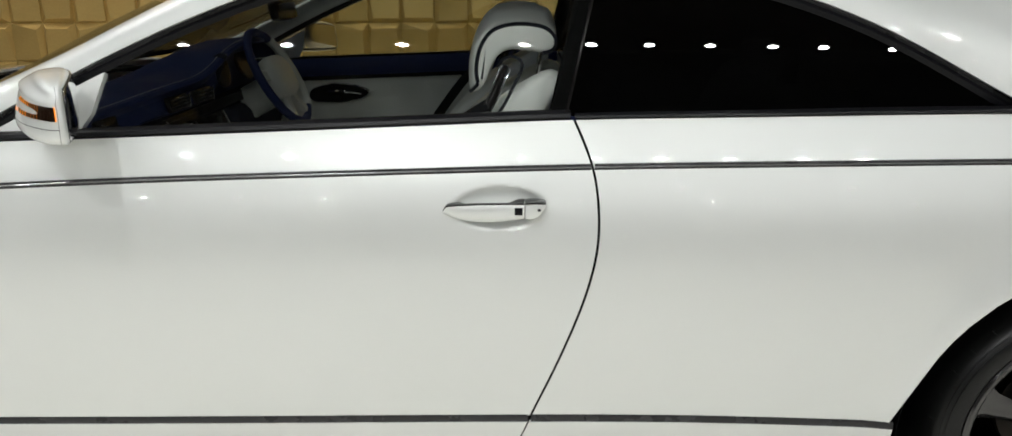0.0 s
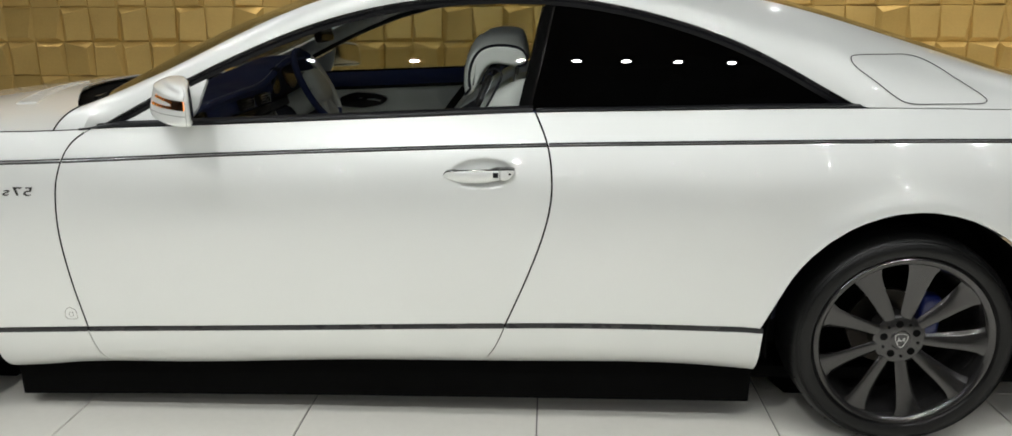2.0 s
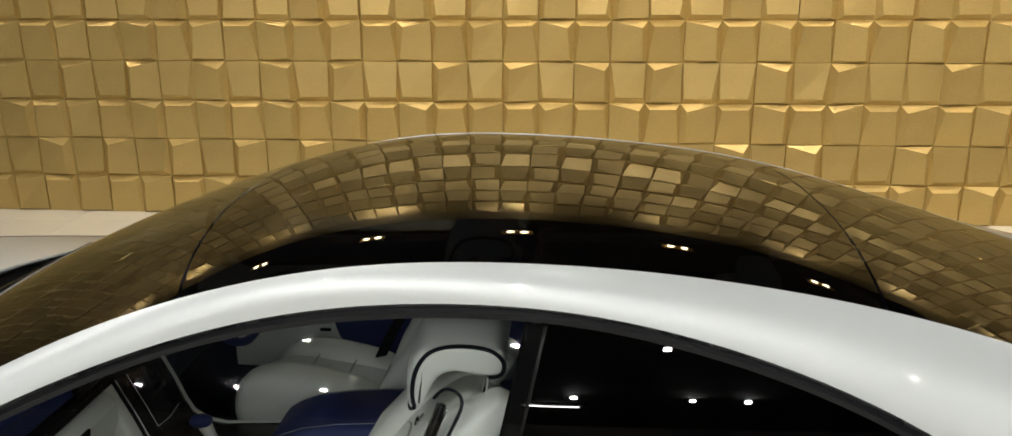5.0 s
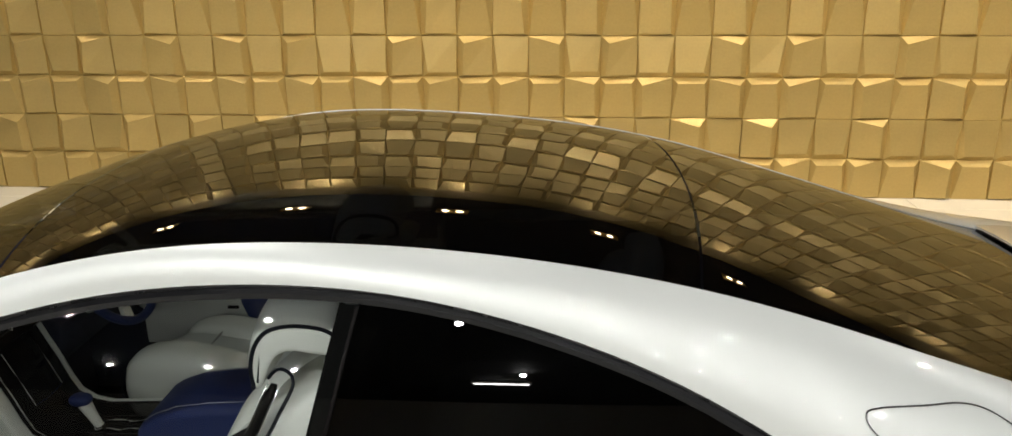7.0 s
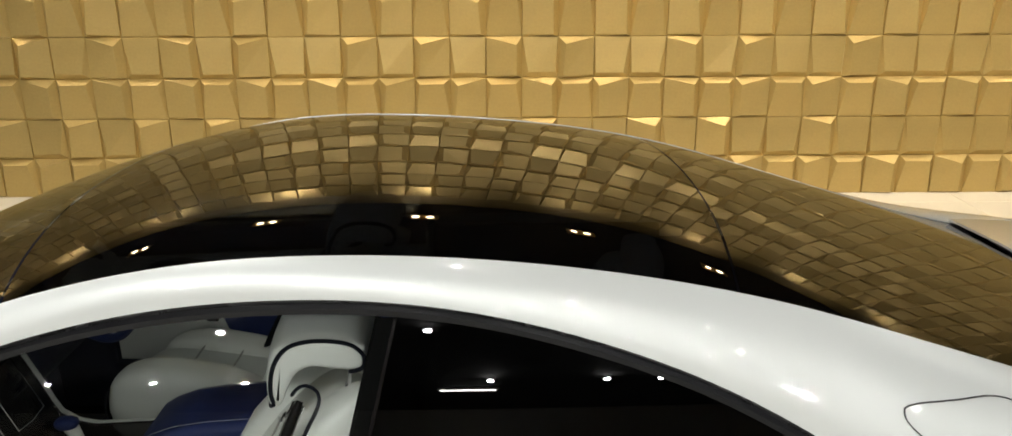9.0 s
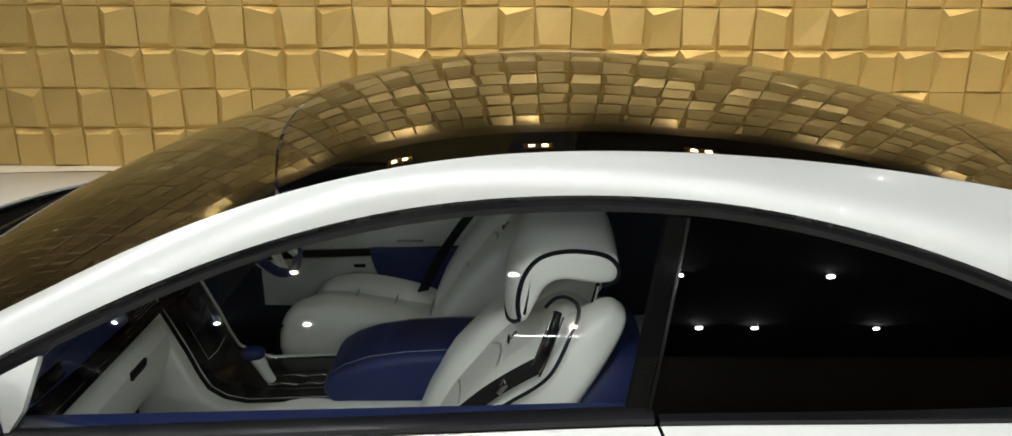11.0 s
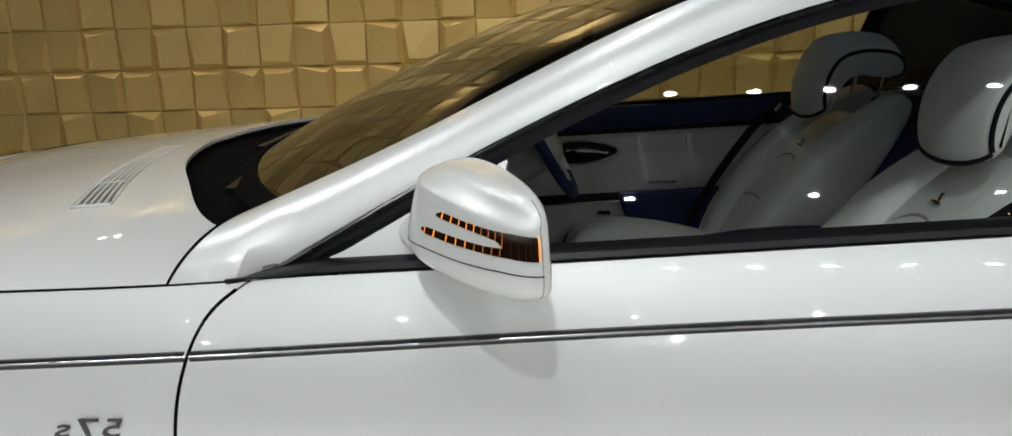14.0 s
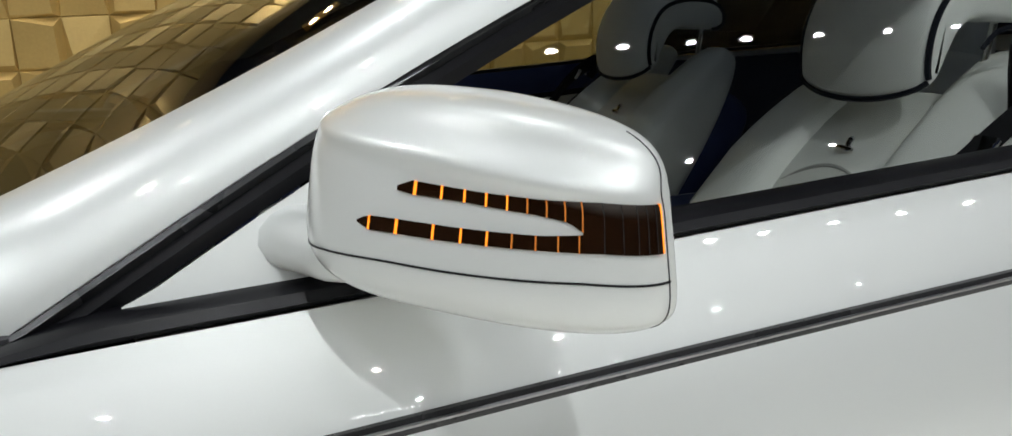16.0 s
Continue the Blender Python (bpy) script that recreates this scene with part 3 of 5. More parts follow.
SAIL = lambda z: -0.985 + (np.asarray(z, float) - 1.085) * 0.28


def dlo_in(x, off):
    """The window opening's upper line drawn in by off."""
    d = (DLO_Z(np.asarray(x) + 0.004) - DLO_Z(np.asarray(x) - 0.004)) / 0.008
    return DLO_Z(x) - off * np.sqrt(1 + d * d)


def pane(name, xl, xr, off, lift, mat, owner, label, back=0.010):
    us, vs = np.linspace(0, 1, 40), np.linspace(0, 1, 16)
    U, V = np.meshgrid(us, vs, indexing="ij")
    x, z = 0 * U + (xl(1.2) + xr(1.2)) / 2, 0 * U + 1.2
    for _ in range(14):
        x = xl(z) + (xr(z) - xl(z)) * U
        lo = Z_BELT(x) + lift
        z = lo + (np.maximum(dlo_in(x, off), lo + 0.001) - lo) * V
    g = shell(name, np.stack([x, WY(z, x) + back, z], -1), mat, owner, label, 0.004, inner=CLEAR)
    g.visible_shadow = mat is not GLASS_FRONT
    return g


pane("front_side_window", SAIL, lambda z: PILLAR(z) - 0.010, 0.018, 0.012, GLASS_FRONT, door, "lightly tinted side window")
pane("rear_side_window", lambda z: PILLAR(z) - 0.004, const(1.20), 0.018, 0.006, GLASS_DARK, quarter, "very dark tinted side window")


def frame_band(name, x0, x1, off0, off1, y_out, mat, owner, n=70):
    x = np.linspace(x0, x1, n)
    d = (DLO_Z(x + 0.004) - DLO_Z(x - 0.004)) / 0.008
    k = 1 / np.sqrt(1 + d * d)
    rows = []
    for off, yo in ((off0, y_out), (off0 * 0.6 + off1 * 0.4, y_out - 0.004), (off1, y_out + 0.004)):
        xx, zz = x + d * k * off, DLO_Z(x) - k * off
        rows.append(np.stack([xx, WY(zz, xx) + yo, np.maximum(zz, Z_BELT(xx) + 0.002)], -1))
    return shell(name, np.stack(rows, 1), mat, owner, "", 0.012)


frame_band("window_frame", -1.318, 1.208, 0.0005, 0.011, -0.001, DARK_STRIP, rail)
frame_band("window_seal", -1.312, 1.200, 0.011, 0.031, 0.004, BLACK_TRIM, rail)
zz = np.linspace(1.126, 1.452, 14)
pil = np.stack([np.stack([PILLAR(zz) + a, WY(zz) + b, zz], -1) for a, b in ((-0.048, 0.026), (-0.042, 0.018), (-0.010, 0.018), (0.010, 0.022))], 1)
shell("door_pillar", pil, BLACK_VOID, quarter, "glossy black pillar trim", 0.015)
sweep("pillar_chrome", np.stack([PILLAR(zz) - 0.008, WY(zz) + 0.004, zz], -1), [(-0.0012, -0.003), (0.0012, -0.003), (0.0012, 0.003), (-0.0012, 0.003)], LACQUER, quarter, up=(1, 0, 0))


def belt_trim(xa, xb, h, owner, n=50):
    x = np.linspace(xa, xb, n)
    rows = []
    grow = np.clip((x - xa) / 0.13, 0.05, 1) if xa < -1 else 1 + 0 * x  # runs out to a point ahead
    for f, out in ((0.05, -0.004), (0.35, 0.006), (0.75, 0.004), (1, -0.006), (1, -0.030)):
        dz = f * h * grow
        z = Z_BELT(x) + dz
        rows.append(np.stack([x, side_y(x, Z_BELT(x)) - out + dz * 0.35, z], -1))
    return shell("belt_trim", np.stack(rows, 1), BLACK_TRIM, owner, "black window sill trim", 0.004)


belt_trim(-1.365, 0.150, 0.020, door, 90)
belt_trim(0.160, 1.205, 0.013, quarter)
# the white corner triangle ahead of the door window, which carries the mirror
tri = []
for x in np.linspace(-1.215, -0.948, 12):
    lo, hi = Z_BELT(x) + 0.020, float(dlo_in(x, 0.031))
    if x > -0.985:
        lo = max(lo, 1.085 + (x + 0.985) / 0.28)
    hi = max(hi, lo + 0.001)
    tri.append([(x, float(WY(z)) - 0.002, z) for z in np.linspace(lo, hi, 6)])
shell("mirror_corner", np.array(tri), PAINT, door, "white triangular mirror mount", 0.015)

# ---- door handle in its recess, badges ----
def loft(rings, angle=40):
    """A solid skin over a row of rings with the same number of corners, ends closed."""
    bm = bmesh.new()
    V = [[bm.verts.new(p) for p in r] for r in rings]
    for A, B in zip(V[:-1], V[1:]):
        for j in range(len(A)):
            k = (j + 1) % len(A)
            bm.faces.new((A[j], A[k], B[k], B[j]))
    bm.faces.new(V[0][::-1])
    bm.faces.new(V[-1])
    bmesh.ops.recalc_face_normals(bm, faces=bm.faces)
    for f in bm.faces:
        f.smooth = len(f.verts) == 4
    for e in bm.edges:
        e.smooth = len(e.link_faces) < 2 or e.calc_face_angle(0) < math.radians(angle)
    return bm


yl = float(BASE(0.93))
GRIP_LOW = spl((-0.137, 0.9225), (-0.124, 0.917), (-0.090, 0.9095), (-0.050, 0.9065), (-0.010, 0.908), (0.047, 0.9165))
GRIP_TOP = spl((-0.137, 0.9265), (-0.131, 0.936), (-0.121, 0.941), (-0.090, 0.945), (-0.030, 0.9485), (0.047, 0.9500))
GRIP_OUT = spl((-0.137, -0.006), (-0.125, -0.013), (-0.100, -0.020), (-0.050, -0.026), (0.047, -0.028))
body, cap = [], []
for x in np.concatenate([np.linspace(-0.137, -0.118, 7), np.linspace(-0.112, 0.047, 24)]):
    lo, hi, yf = float(GRIP_LOW(x)), float(GRIP_TOP(x)), yl + float(GRIP_OUT(x))
    h = hi - lo
    body.append([(x, yf + dy, lo + h * v) for dy, v in ((0.0025, 1.0), (0.0004, 0.93), (-0.0008, 0.6), (0.0006, 0.28), (0.0045, 0.08), (0.0100, 0.0), (0.0180, 0.10), (0.0185, 0.97))])
    ends = max(0.0, 1 - max(0.0, x + 0.108) / 0.022) + max(0.0, 1 - max(0.0, 0.034 - x) / 0.022)
    back = yf + 0.0105 + min(1.0, ends) * max(0.0, yl + 0.014 - yf - 0.0105)
    rise = 0.0030 + 0.0010 * min(1.0, ends)
    cap.append([(x, yf + 0.0012, hi + 0.0002), (x, yf + 0.0022, hi + rise * 0.7), (x, yf + 0.0050, hi + rise), (x, back, hi + rise), (x, back, hi + 0.0002)])
handle = part("door_handle", loft(body), PAINT, door, "white door handle with a dark chrome upper edge")
part("chrome_edge", loft(cap), BADGE, handle)
part("lock_cap", prism([(0.0485, 0.919), (0.0485, 0.9495), (0.070, 0.951), (0.094, 0.951), (0.0945, 0.946), (0.082, 0.927), (0.070, 0.919), (0.061, 0.917)], yl - 0.0285, yl + 0.016, 0.003), PAINT, handle)
part("lock_chrome", prism([(0.0485, 0.9497), (0.0485, 0.9540), (0.070, 0.9555), (0.090, 0.9548), (0.0955, 0.9512), (0.070, 0.9512)], yl - 0.0275, yl + 0.014, 0.0015, 2), BADGE, handle)
part("lock_edge", prism([(0.0470, 0.918), (0.0470, 0.9548), (0.0485, 0.9550), (0.0485, 0.918)], yl - 0.0292, yl + 0.008, 0.0003, 1), CHROME, handle)
part("handle_button", rbox((0.018, 0.004, 0.017), (0.0345, yl - 0.0282, 0.9350), 0.002), BLACK_TRIM, handle)
part("key_button", rbox((0.007, 0.003, 0.006), (0.080, yl - 0.0283, 0.9390), 0.0006), BLACK_TRIM, handle)

# fuel flap: a rounded groove on the rear pillar
def finer(G, n):
    """The grid G with n points for each along its first side."""
    i = np.linspace(0, len(G) - 1, n * len(G))
    k = np.minimum(i.astype(int), len(G) - 2)
    f = (i - k)[:, None, None]
    return G[k] * (1 - f) + G[k + 1] * f


dense = finer(finer(rail_pts[40:], 8).transpose(1, 0, 2), 14).reshape(-1, 3)


def on_rail(x, z):
    """The rail's y at x, z, from its four nearest points."""
    d = (dense[:, 0] - x) ** 2 + (dense[:, 2] - z) ** 2
    k = np.argsort(d)[:4]
    g = 1 / (d[k] + 1e-6)
    return float((dense[k, 1] * g).sum() / g.sum())


flap = smooth_loop([(1.180, 1.288), (1.200, 1.299), (1.290, 1.300), (1.375, 1.298), (1.440, 1.276), (1.520, 1.222), (1.590, 1.173), (1.594, 1.156), (1.560, 1.151), (1.450, 1.150), (1.360, 1.151), (1.315, 1.170), (1.255, 1.216), (1.195, 1.262)], 84)
sweep("fuel_flap_gap", np.stack([flap[:, 0], [on_rail(x, z) - 0.0020 for x, z in flap], flap[:, 1]], -1), [(-0.0010, -0.0016), (0.0010, -0.0016), (0.0010, 0.0016), (-0.0010, 0.0016)], DARK_STRIP, rail, "thin round-cornered gap of the fuel filler flap", up=(0, 1, 0), closed=True)

# ---- bonnet, cowl, tail deck, bumpers, floor pan ----
HOOD_C = spl((-3.05, 0.89), (-2.7, 1.010), (-2.2, 1.085), (-1.75, 1.135), (-1.40, 1.155))
half_rear = spl((0.0, -1.755), (0.20, -1.72), (0.40, -1.652), (0.52, -1.592), (0.65, -1.525), (0.735, -1.462), (0.79, -1.408), (0.82, -1.394), (0.855, -1.405), (0.93, -1.455), (1.1, -1.455))
w = np.concatenate([np.linspace(-1, -0.7, 30), np.linspace(-0.68, 0.68, 50), np.linspace(0.7, 1, 30)])
s = np.linspace(0, 1, 40)
S_, W_ = np.meshgrid(s, w, indexing="ij")
edge_half = lambda x: YC - side_y(x, Z_BELT(x)) - 0.004
xr_ = half_rear(np.abs(W_) * 0.93)
X_ = -3.05 + (xr_ + 3.05) * S_
Y_ = YC + W_ * edge_half(X_)
Z_ = Z_BELT(X_) + (HOOD_C(X_) - Z_BELT(X_)) * (1 - np.abs(W_) ** 2.6)
hood = shell("bonnet", np.stack([X_, Y_, Z_], -1), PAINT, car, "white bonnet with slatted air vents", 0.008)


def hood_z(x, y):
    ww = abs(y - YC) / float(edge_half(x))
    return float(Z_BELT(x) + (HOOD_C(x) - Z_BELT(x)) * (1 - ww ** 2.6))


cw = np.linspace(-0.885, 0.885, 61)
cow = []
for t in np.linspace(0, 1, 8):
    row = []
    for a in cw:
        x0 = float(half_rear(abs(a))) - 0.02
        x1 = -1.60 + 0.24 * (abs(a) / 0.82) ** 2 + 0.12
        x = x0 + (x1 - x0) * t
        zb = float(Z_BELT(-1.5) + (HOOD_C(-1.6) - Z_BELT(-1.5)) * (1 - (abs(a) / 0.93) ** 2.6))
        row.append((x, YC + a, zb - 0.030 - 0.012 * math.sin(t * math.pi)))
    cow.append(row)
cowl = shell("cowl", np.array(cow), BLACK_VOID, car, "black cowl panel below the windscreen", 0.01)
for ya, yb in ((2.36, 3.05), (2.86, 3.52)):
    n = np.linspace(0, 1, 14)
    pth = np.stack([-1.60 + 0.10 * n + 0.22 * (1 - n) * (abs(ya - YC) / 0.82) ** 2, ya + (yb - ya) * n, 1.125 + 0.025 * n], -1)
    sweep("wiper_arm", pth, [(-0.012, -0.006), (0.012, -0.006), (0.009, 0.007), (-0.009, 0.007)], BLACK_TRIM, cowl)
for side in (1,):
    vent_base = []
    for k in range(6):
        n = np.linspace(0, 1, 16)
        y = 2.335 + 0.55 * n
        x = -1.766 - 0.080 * n - 0.018 * np.sin(n * math.pi) + 0.0138 * k * (1 - 0.35 * n)
        if k < 5:
            pth = np.stack([x, YC + side * (y - YC), [hood_z(a, b) + 0.003 for a, b in zip(x, y)]], -1)
            sweep("vent_slat", pth, [(-0.0035, -0.004), (0.0035, -0.004), (0.002, 0.003), (-0.002, 0.003)], PAINT, hood)
        vent_base.append(np.stack([x - 0.006, YC + side * (y - YC), [hood_z(a, b) + 0.0012 for a, b in zip(x, y)]], -1))
    # dark sheet laid on the bonnet paints the shade between the slats
    shell("vent_recess", np.stack(vent_base, 0), VENT_GREY, hood, "", 0.002)
    lip = np.concatenate([vent_base[0][::-1] + [-0.004, 0, 0.001], vent_base[-1] + [0.004, 0, 0.001]])
    sweep("vent_rim", lip, circle(0.0035, 8), PAINT, hood, closed=True)
    for k in (4, 11):
        sweep("vent_rib", np.stack([b[k] for b in vent_base]) + [0, 0, 0.0030], circle(0.0020, 6), PAINT, hood, up=(0, 0, 1))

for sgn in (1,):
    dk = []
    for t in np.linspace(0, 1, 16):
        x = 2.10 + (TAIL - 2.10) * t
        row = []
        for a in np.linspace(-1, 1, 31):
            h = YC - float(side_y(x, Z_BELT(x))) - 0.004
            row.append((x, YC + a * h, float(Z_BELT(x)) + (0.05 - 0.03 * t) * (1 - abs(a) ** 2.5)))
        dk.append(row)
    shell("boot_lid", np.array(dk), PAINT, car, "white boot lid", 0.008)


def end_cap(name, xe, sign, label):
    P = []
    for v in np.linspace(0, 1, 22):
        row = []
        for a in np.linspace(-1, 1, 41):
            z = 0.23 + (float(Z_BELT(xe)) - 0.23) * v
            h = YC - float(side_y(xe, max(z, 0.3))) - 0.002
            row.append((xe + sign * 0.10 * (1 - abs(a) ** 3) * (1 - (2 * v - 1) ** 4) , YC + a * h, z))
        P.append(row)
    return shell(name, np.array(P), PAINT, car, label, 0.02, centre=(0, YC, 0.6))


end_cap("front_bumper", NOSE + 0.05, -1, "white front end panel")
end_cap("rear_bumper", TAIL - 0.04, 1, "white rear end panel")
for xa, xb in ((NOSE + 0.05, FRONT_X - ARCH_R), (REAR_X + ARCH_R, TAIL - 0.04)):
    xs = np.linspace(xa, xb, 12)
    P = np.stack([np.stack([xs, side_y(xs, 0 * xs + z) + 0.03 * (1 - k) ** 3, z + 0 * xs], -1) for k, z in ((0, 0.235), (0.35, 0.30), (0.7, 0.36), (1, 0.42))], 1)
    lowp = shell("bumper_side", P, PAINT, car, "", 0.01)
    mirrored(lowp)
pan = part("floor_pan", rbox((TAIL - NOSE - 0.3, 1.58, 0.05), ((TAIL + NOSE) / 2, YC, 0.160), 0.01), BLACK_VOID, car, "black underbody")
# near skirt is made up: its black stands in for the floor shadow
part("inner_sill", prism([(-1.765, 0.40), (-1.758, 0.050), (-1.30, 0.061), (-0.66, 0.070), (0.10, 0.077), (0.925, 0.083), (0.935, 0.40)], 2.075, 2.245, 0.012), BLACK_VOID, pan)
# far skirt added to keep light from under the car
part("inner_sill", rbox((2.60, 0.16, 0.29), (-0.42, 2 * YC - 2.14, 0.240), 0.02), BLACK_VOID, pan)
part("firewall", rbox((0.04, 1.5, 0.72), (-1.56, YC, 0.63), 0.005), BLACK_VOID, pan)
part("rear_bulkhead", rbox((0.04, 1.5, 0.80), (1.02, YC, 0.66), 0.005), BLACK_VOID, pan)
part("parcel_shelf", rbox((1.10, 1.5, 0.03), (1.55, YC, 1.06), 0.005), CARPET, pan)


def well(hx):
    P = []
    for a in np.linspace(-0.15, math.pi + 0.15, 40):
        c, sn = math.cos(a) * (ARCH_R - 0.004), math.sin(a) * (ARCH_R - 0.004)
        P.append([(hx + c, y, HUB_Z + sn) for y in (1.965, 2.05, 2.32)])
    ob = shell("wheel_well", np.array(P), BLACK_VOID, car, "black wheel arch liner", 0.003, centre=(hx, 2.1, HUB_Z))
    bm = lathe([(0.0, 0), (ARCH_R, 0), (ARCH_R, 0.01), (0, 0.01)], (hx, 2.32, HUB_Z), 40)
    part("well_back", bm, BLACK_VOID, ob)
    return ob


for hx_ in (FRONT_X, REAR_X):
    mirrored(well(hx_))


# ---- wheels ----
def wheel(hx):
    at = (hx, 1.962, HUB_Z)
    tyre = part("tyre", lathe([(0.292, 0.014), (0.296, 0.002), (0.304, -0.008), (0.322, -0.013), (0.340, -0.010), (0.355, 0.000), (0.364, 0.016), (0.3695, 0.040), (0.3715, 0.075), (0.372, 0.13), (0.3715, 0.19), (0.368, 0.232), (0.355, 0.262), (0.318, 0.270), (0.282, 0.250)], at, 96), RUBBER, car, "low-profile black tyre")
    for r, a in ((0.343, -0.0105), (0.352, -0.004)):
        part("sidewall_ring", lathe([(r - 0.001, a), (r, a - 0.0015), (r + 0.001, a), (r, a + 0.002), (r - 0.001, a)], at, 96), RUBBER, tyre)
    for i in range(36):
        an = math.radians(10 * i + 3)
        c, s_ = math.cos(an), math.sin(an)
        bm = rbox((0.030, 0.004, 0.0022), (0, 0, 0), 0)
        m = Matrix.Translation((hx + 0.360 * c, at[1] + 0.012, HUB_Z + 0.360 * s_)) @ Matrix.Rotation(-an, 4, "Y") @ Matrix.Rotation(0.9, 4, "Z")
        bmesh.ops.transform(bm, matrix=m, verts=bm.verts)
        part("tread_notch", bm, RUBBER, tyre, smooth=False)
    rim = part("rim", lathe([(0.271, 0.24), (0.262, 0.20), (0.260, 0.06), (0.268, 0.030), (0.2692, 0.012), (0.274, 0.002), (0.281, -0.005), (0.291, -0.007), (0.2962, -0.002), (0.295, 0.014)], at, 96), GUNMETAL, tyre, "gunmetal grey nine-spoke alloy rim")
    for k in range(9):
        an = math.radians(90 - 11 - 40 * k)
        prof = []
        pts = []
        for r, wd, dep, twist in ((0.050, 0.034, 0.030, 0.0), (0.092, 0.042, 0.026, 0.003), (0.142, 0.050, 0.022, 0.006), (0.197, 0.060, 0.016, 0.008), (0.245, 0.078, 0.010, 0.008), (0.281, 0.115, 0.000, 0.003)):
            row = []
            for q in np.linspace(-1, 1, 9):
                row.append((r, q * wd / 2 + 0.010 * (r / 0.25) ** 2, dep + 0.010 * (abs(q) ** 3) + twist * q + 0.003 * (1 - q * q)))
            pts.append(row)
        P = np.array(pts)
        c, s_ = math.cos(an), math.sin(an)
        Q = np.stack([hx + P[..., 0] * c - P[..., 1] * s_, at[1] + P[..., 2], HUB_Z + P[..., 0] * s_ + P[..., 1] * c], -1)
        shell("spoke", Q, GUNMETAL, rim, "", 0.022, centre=(hx, at[1] + 1.0, HUB_Z))
    part("hub", lathe([(0.0, 0.022), (0.030, 0.022), (0.034, 0.026), (0.075, 0.029), (0.086, 0.036), (0.084, 0.10), (0.0, 0.10)], at, 48), GUNMETAL, rim)
    for k in range(5):
        an = math.radians(90 + 8 + 72 * k)
        part("bolt_hole", lathe([(0.0, 0.0), (0.0125, 0.0), (0.0125, 0.02), (0.0, 0.02)], (hx + 0.056 * math.cos(an), at[1] + 0.0255, HUB_Z + 0.056 * math.sin(an)), 16), BLACK_VOID, rim)
        an += math.radians(36)
        part("bolt_dimple", lathe([(0.0, 0.0), (0.005, 0.0), (0.005, 0.02), (0.0, 0.02)], (hx + 0.060 * math.cos(an), at[1] + 0.0258, HUB_Z + 0.060 * math.sin(an)), 12), BLACK_VOID, rim)
    # centre mark: a curved triangle outline with bars
    tri_ = smooth_loop([(-0.020, 0.018), (0.0, 0.024), (0.020, 0.018), (0.016, -0.004), (0.0, -0.024), (-0.016, -0.004)], 36)
    sweep("hub_emblem", np.stack([hx + tri_[:, 0], 0 * tri_[:, 0] + at[1] + 0.0205, HUB_Z + tri_[:, 1]], -1), circle(0.0016, 6), CHROME, rim, up=(0, 1, 0), closed=True)
    for a, b in (((-0.010, 0.010), (-0.010, -0.006)), ((-0.010, 0.010), (0.0, -0.004)), ((0.0, -0.004), (0.010, 0.010)), ((0.010, 0.010), (0.010, -0.006)), ((-0.014, 0.0), (0.014, 0.0))):
        sweep("emblem_bar", np.array([(hx + a[0], at[1] + 0.0205, HUB_Z + a[1]), (hx + b[0], at[1] + 0.0205, HUB_Z + b[1])]), circle(0.0013, 6), CHROME, rim, up=(0, 1, 0.01))
    part("brake_disc", lathe([(0.06, 0.150), (0.135, 0.150), (0.135, 0.170), (0.06, 0.170)], at, 48), STEEL, tyre)
    part("brake_caliper", blob((0.036, 0.030, 0.075), (hx + 0.130, at[1] + 0.145, HUB_Z + 0.050), 0.4), CALIPER, tyre, "blue brake caliper")
    return tyre


for hx_ in (FRONT_X, REAR_X):
    mirrored(wheel(hx_))


# ---- door mirror: one closed shell, blunt ahead and flat behind ----
M_YAW, M_A, M_B, M_C = 0.5139, 0.0784, 0.1386, 0.0689


def mirror_e(lo, t):
    """How round the housing's upright section is: squarer towards the outer end and below."""
    return np.where(np.asarray(t) > 0, 0.5682, 0.51) - np.where(np.asarray(t) > 0, 0.235, 0.1722) * np.clip(-np.sin(lo), 0, 1) ** 2


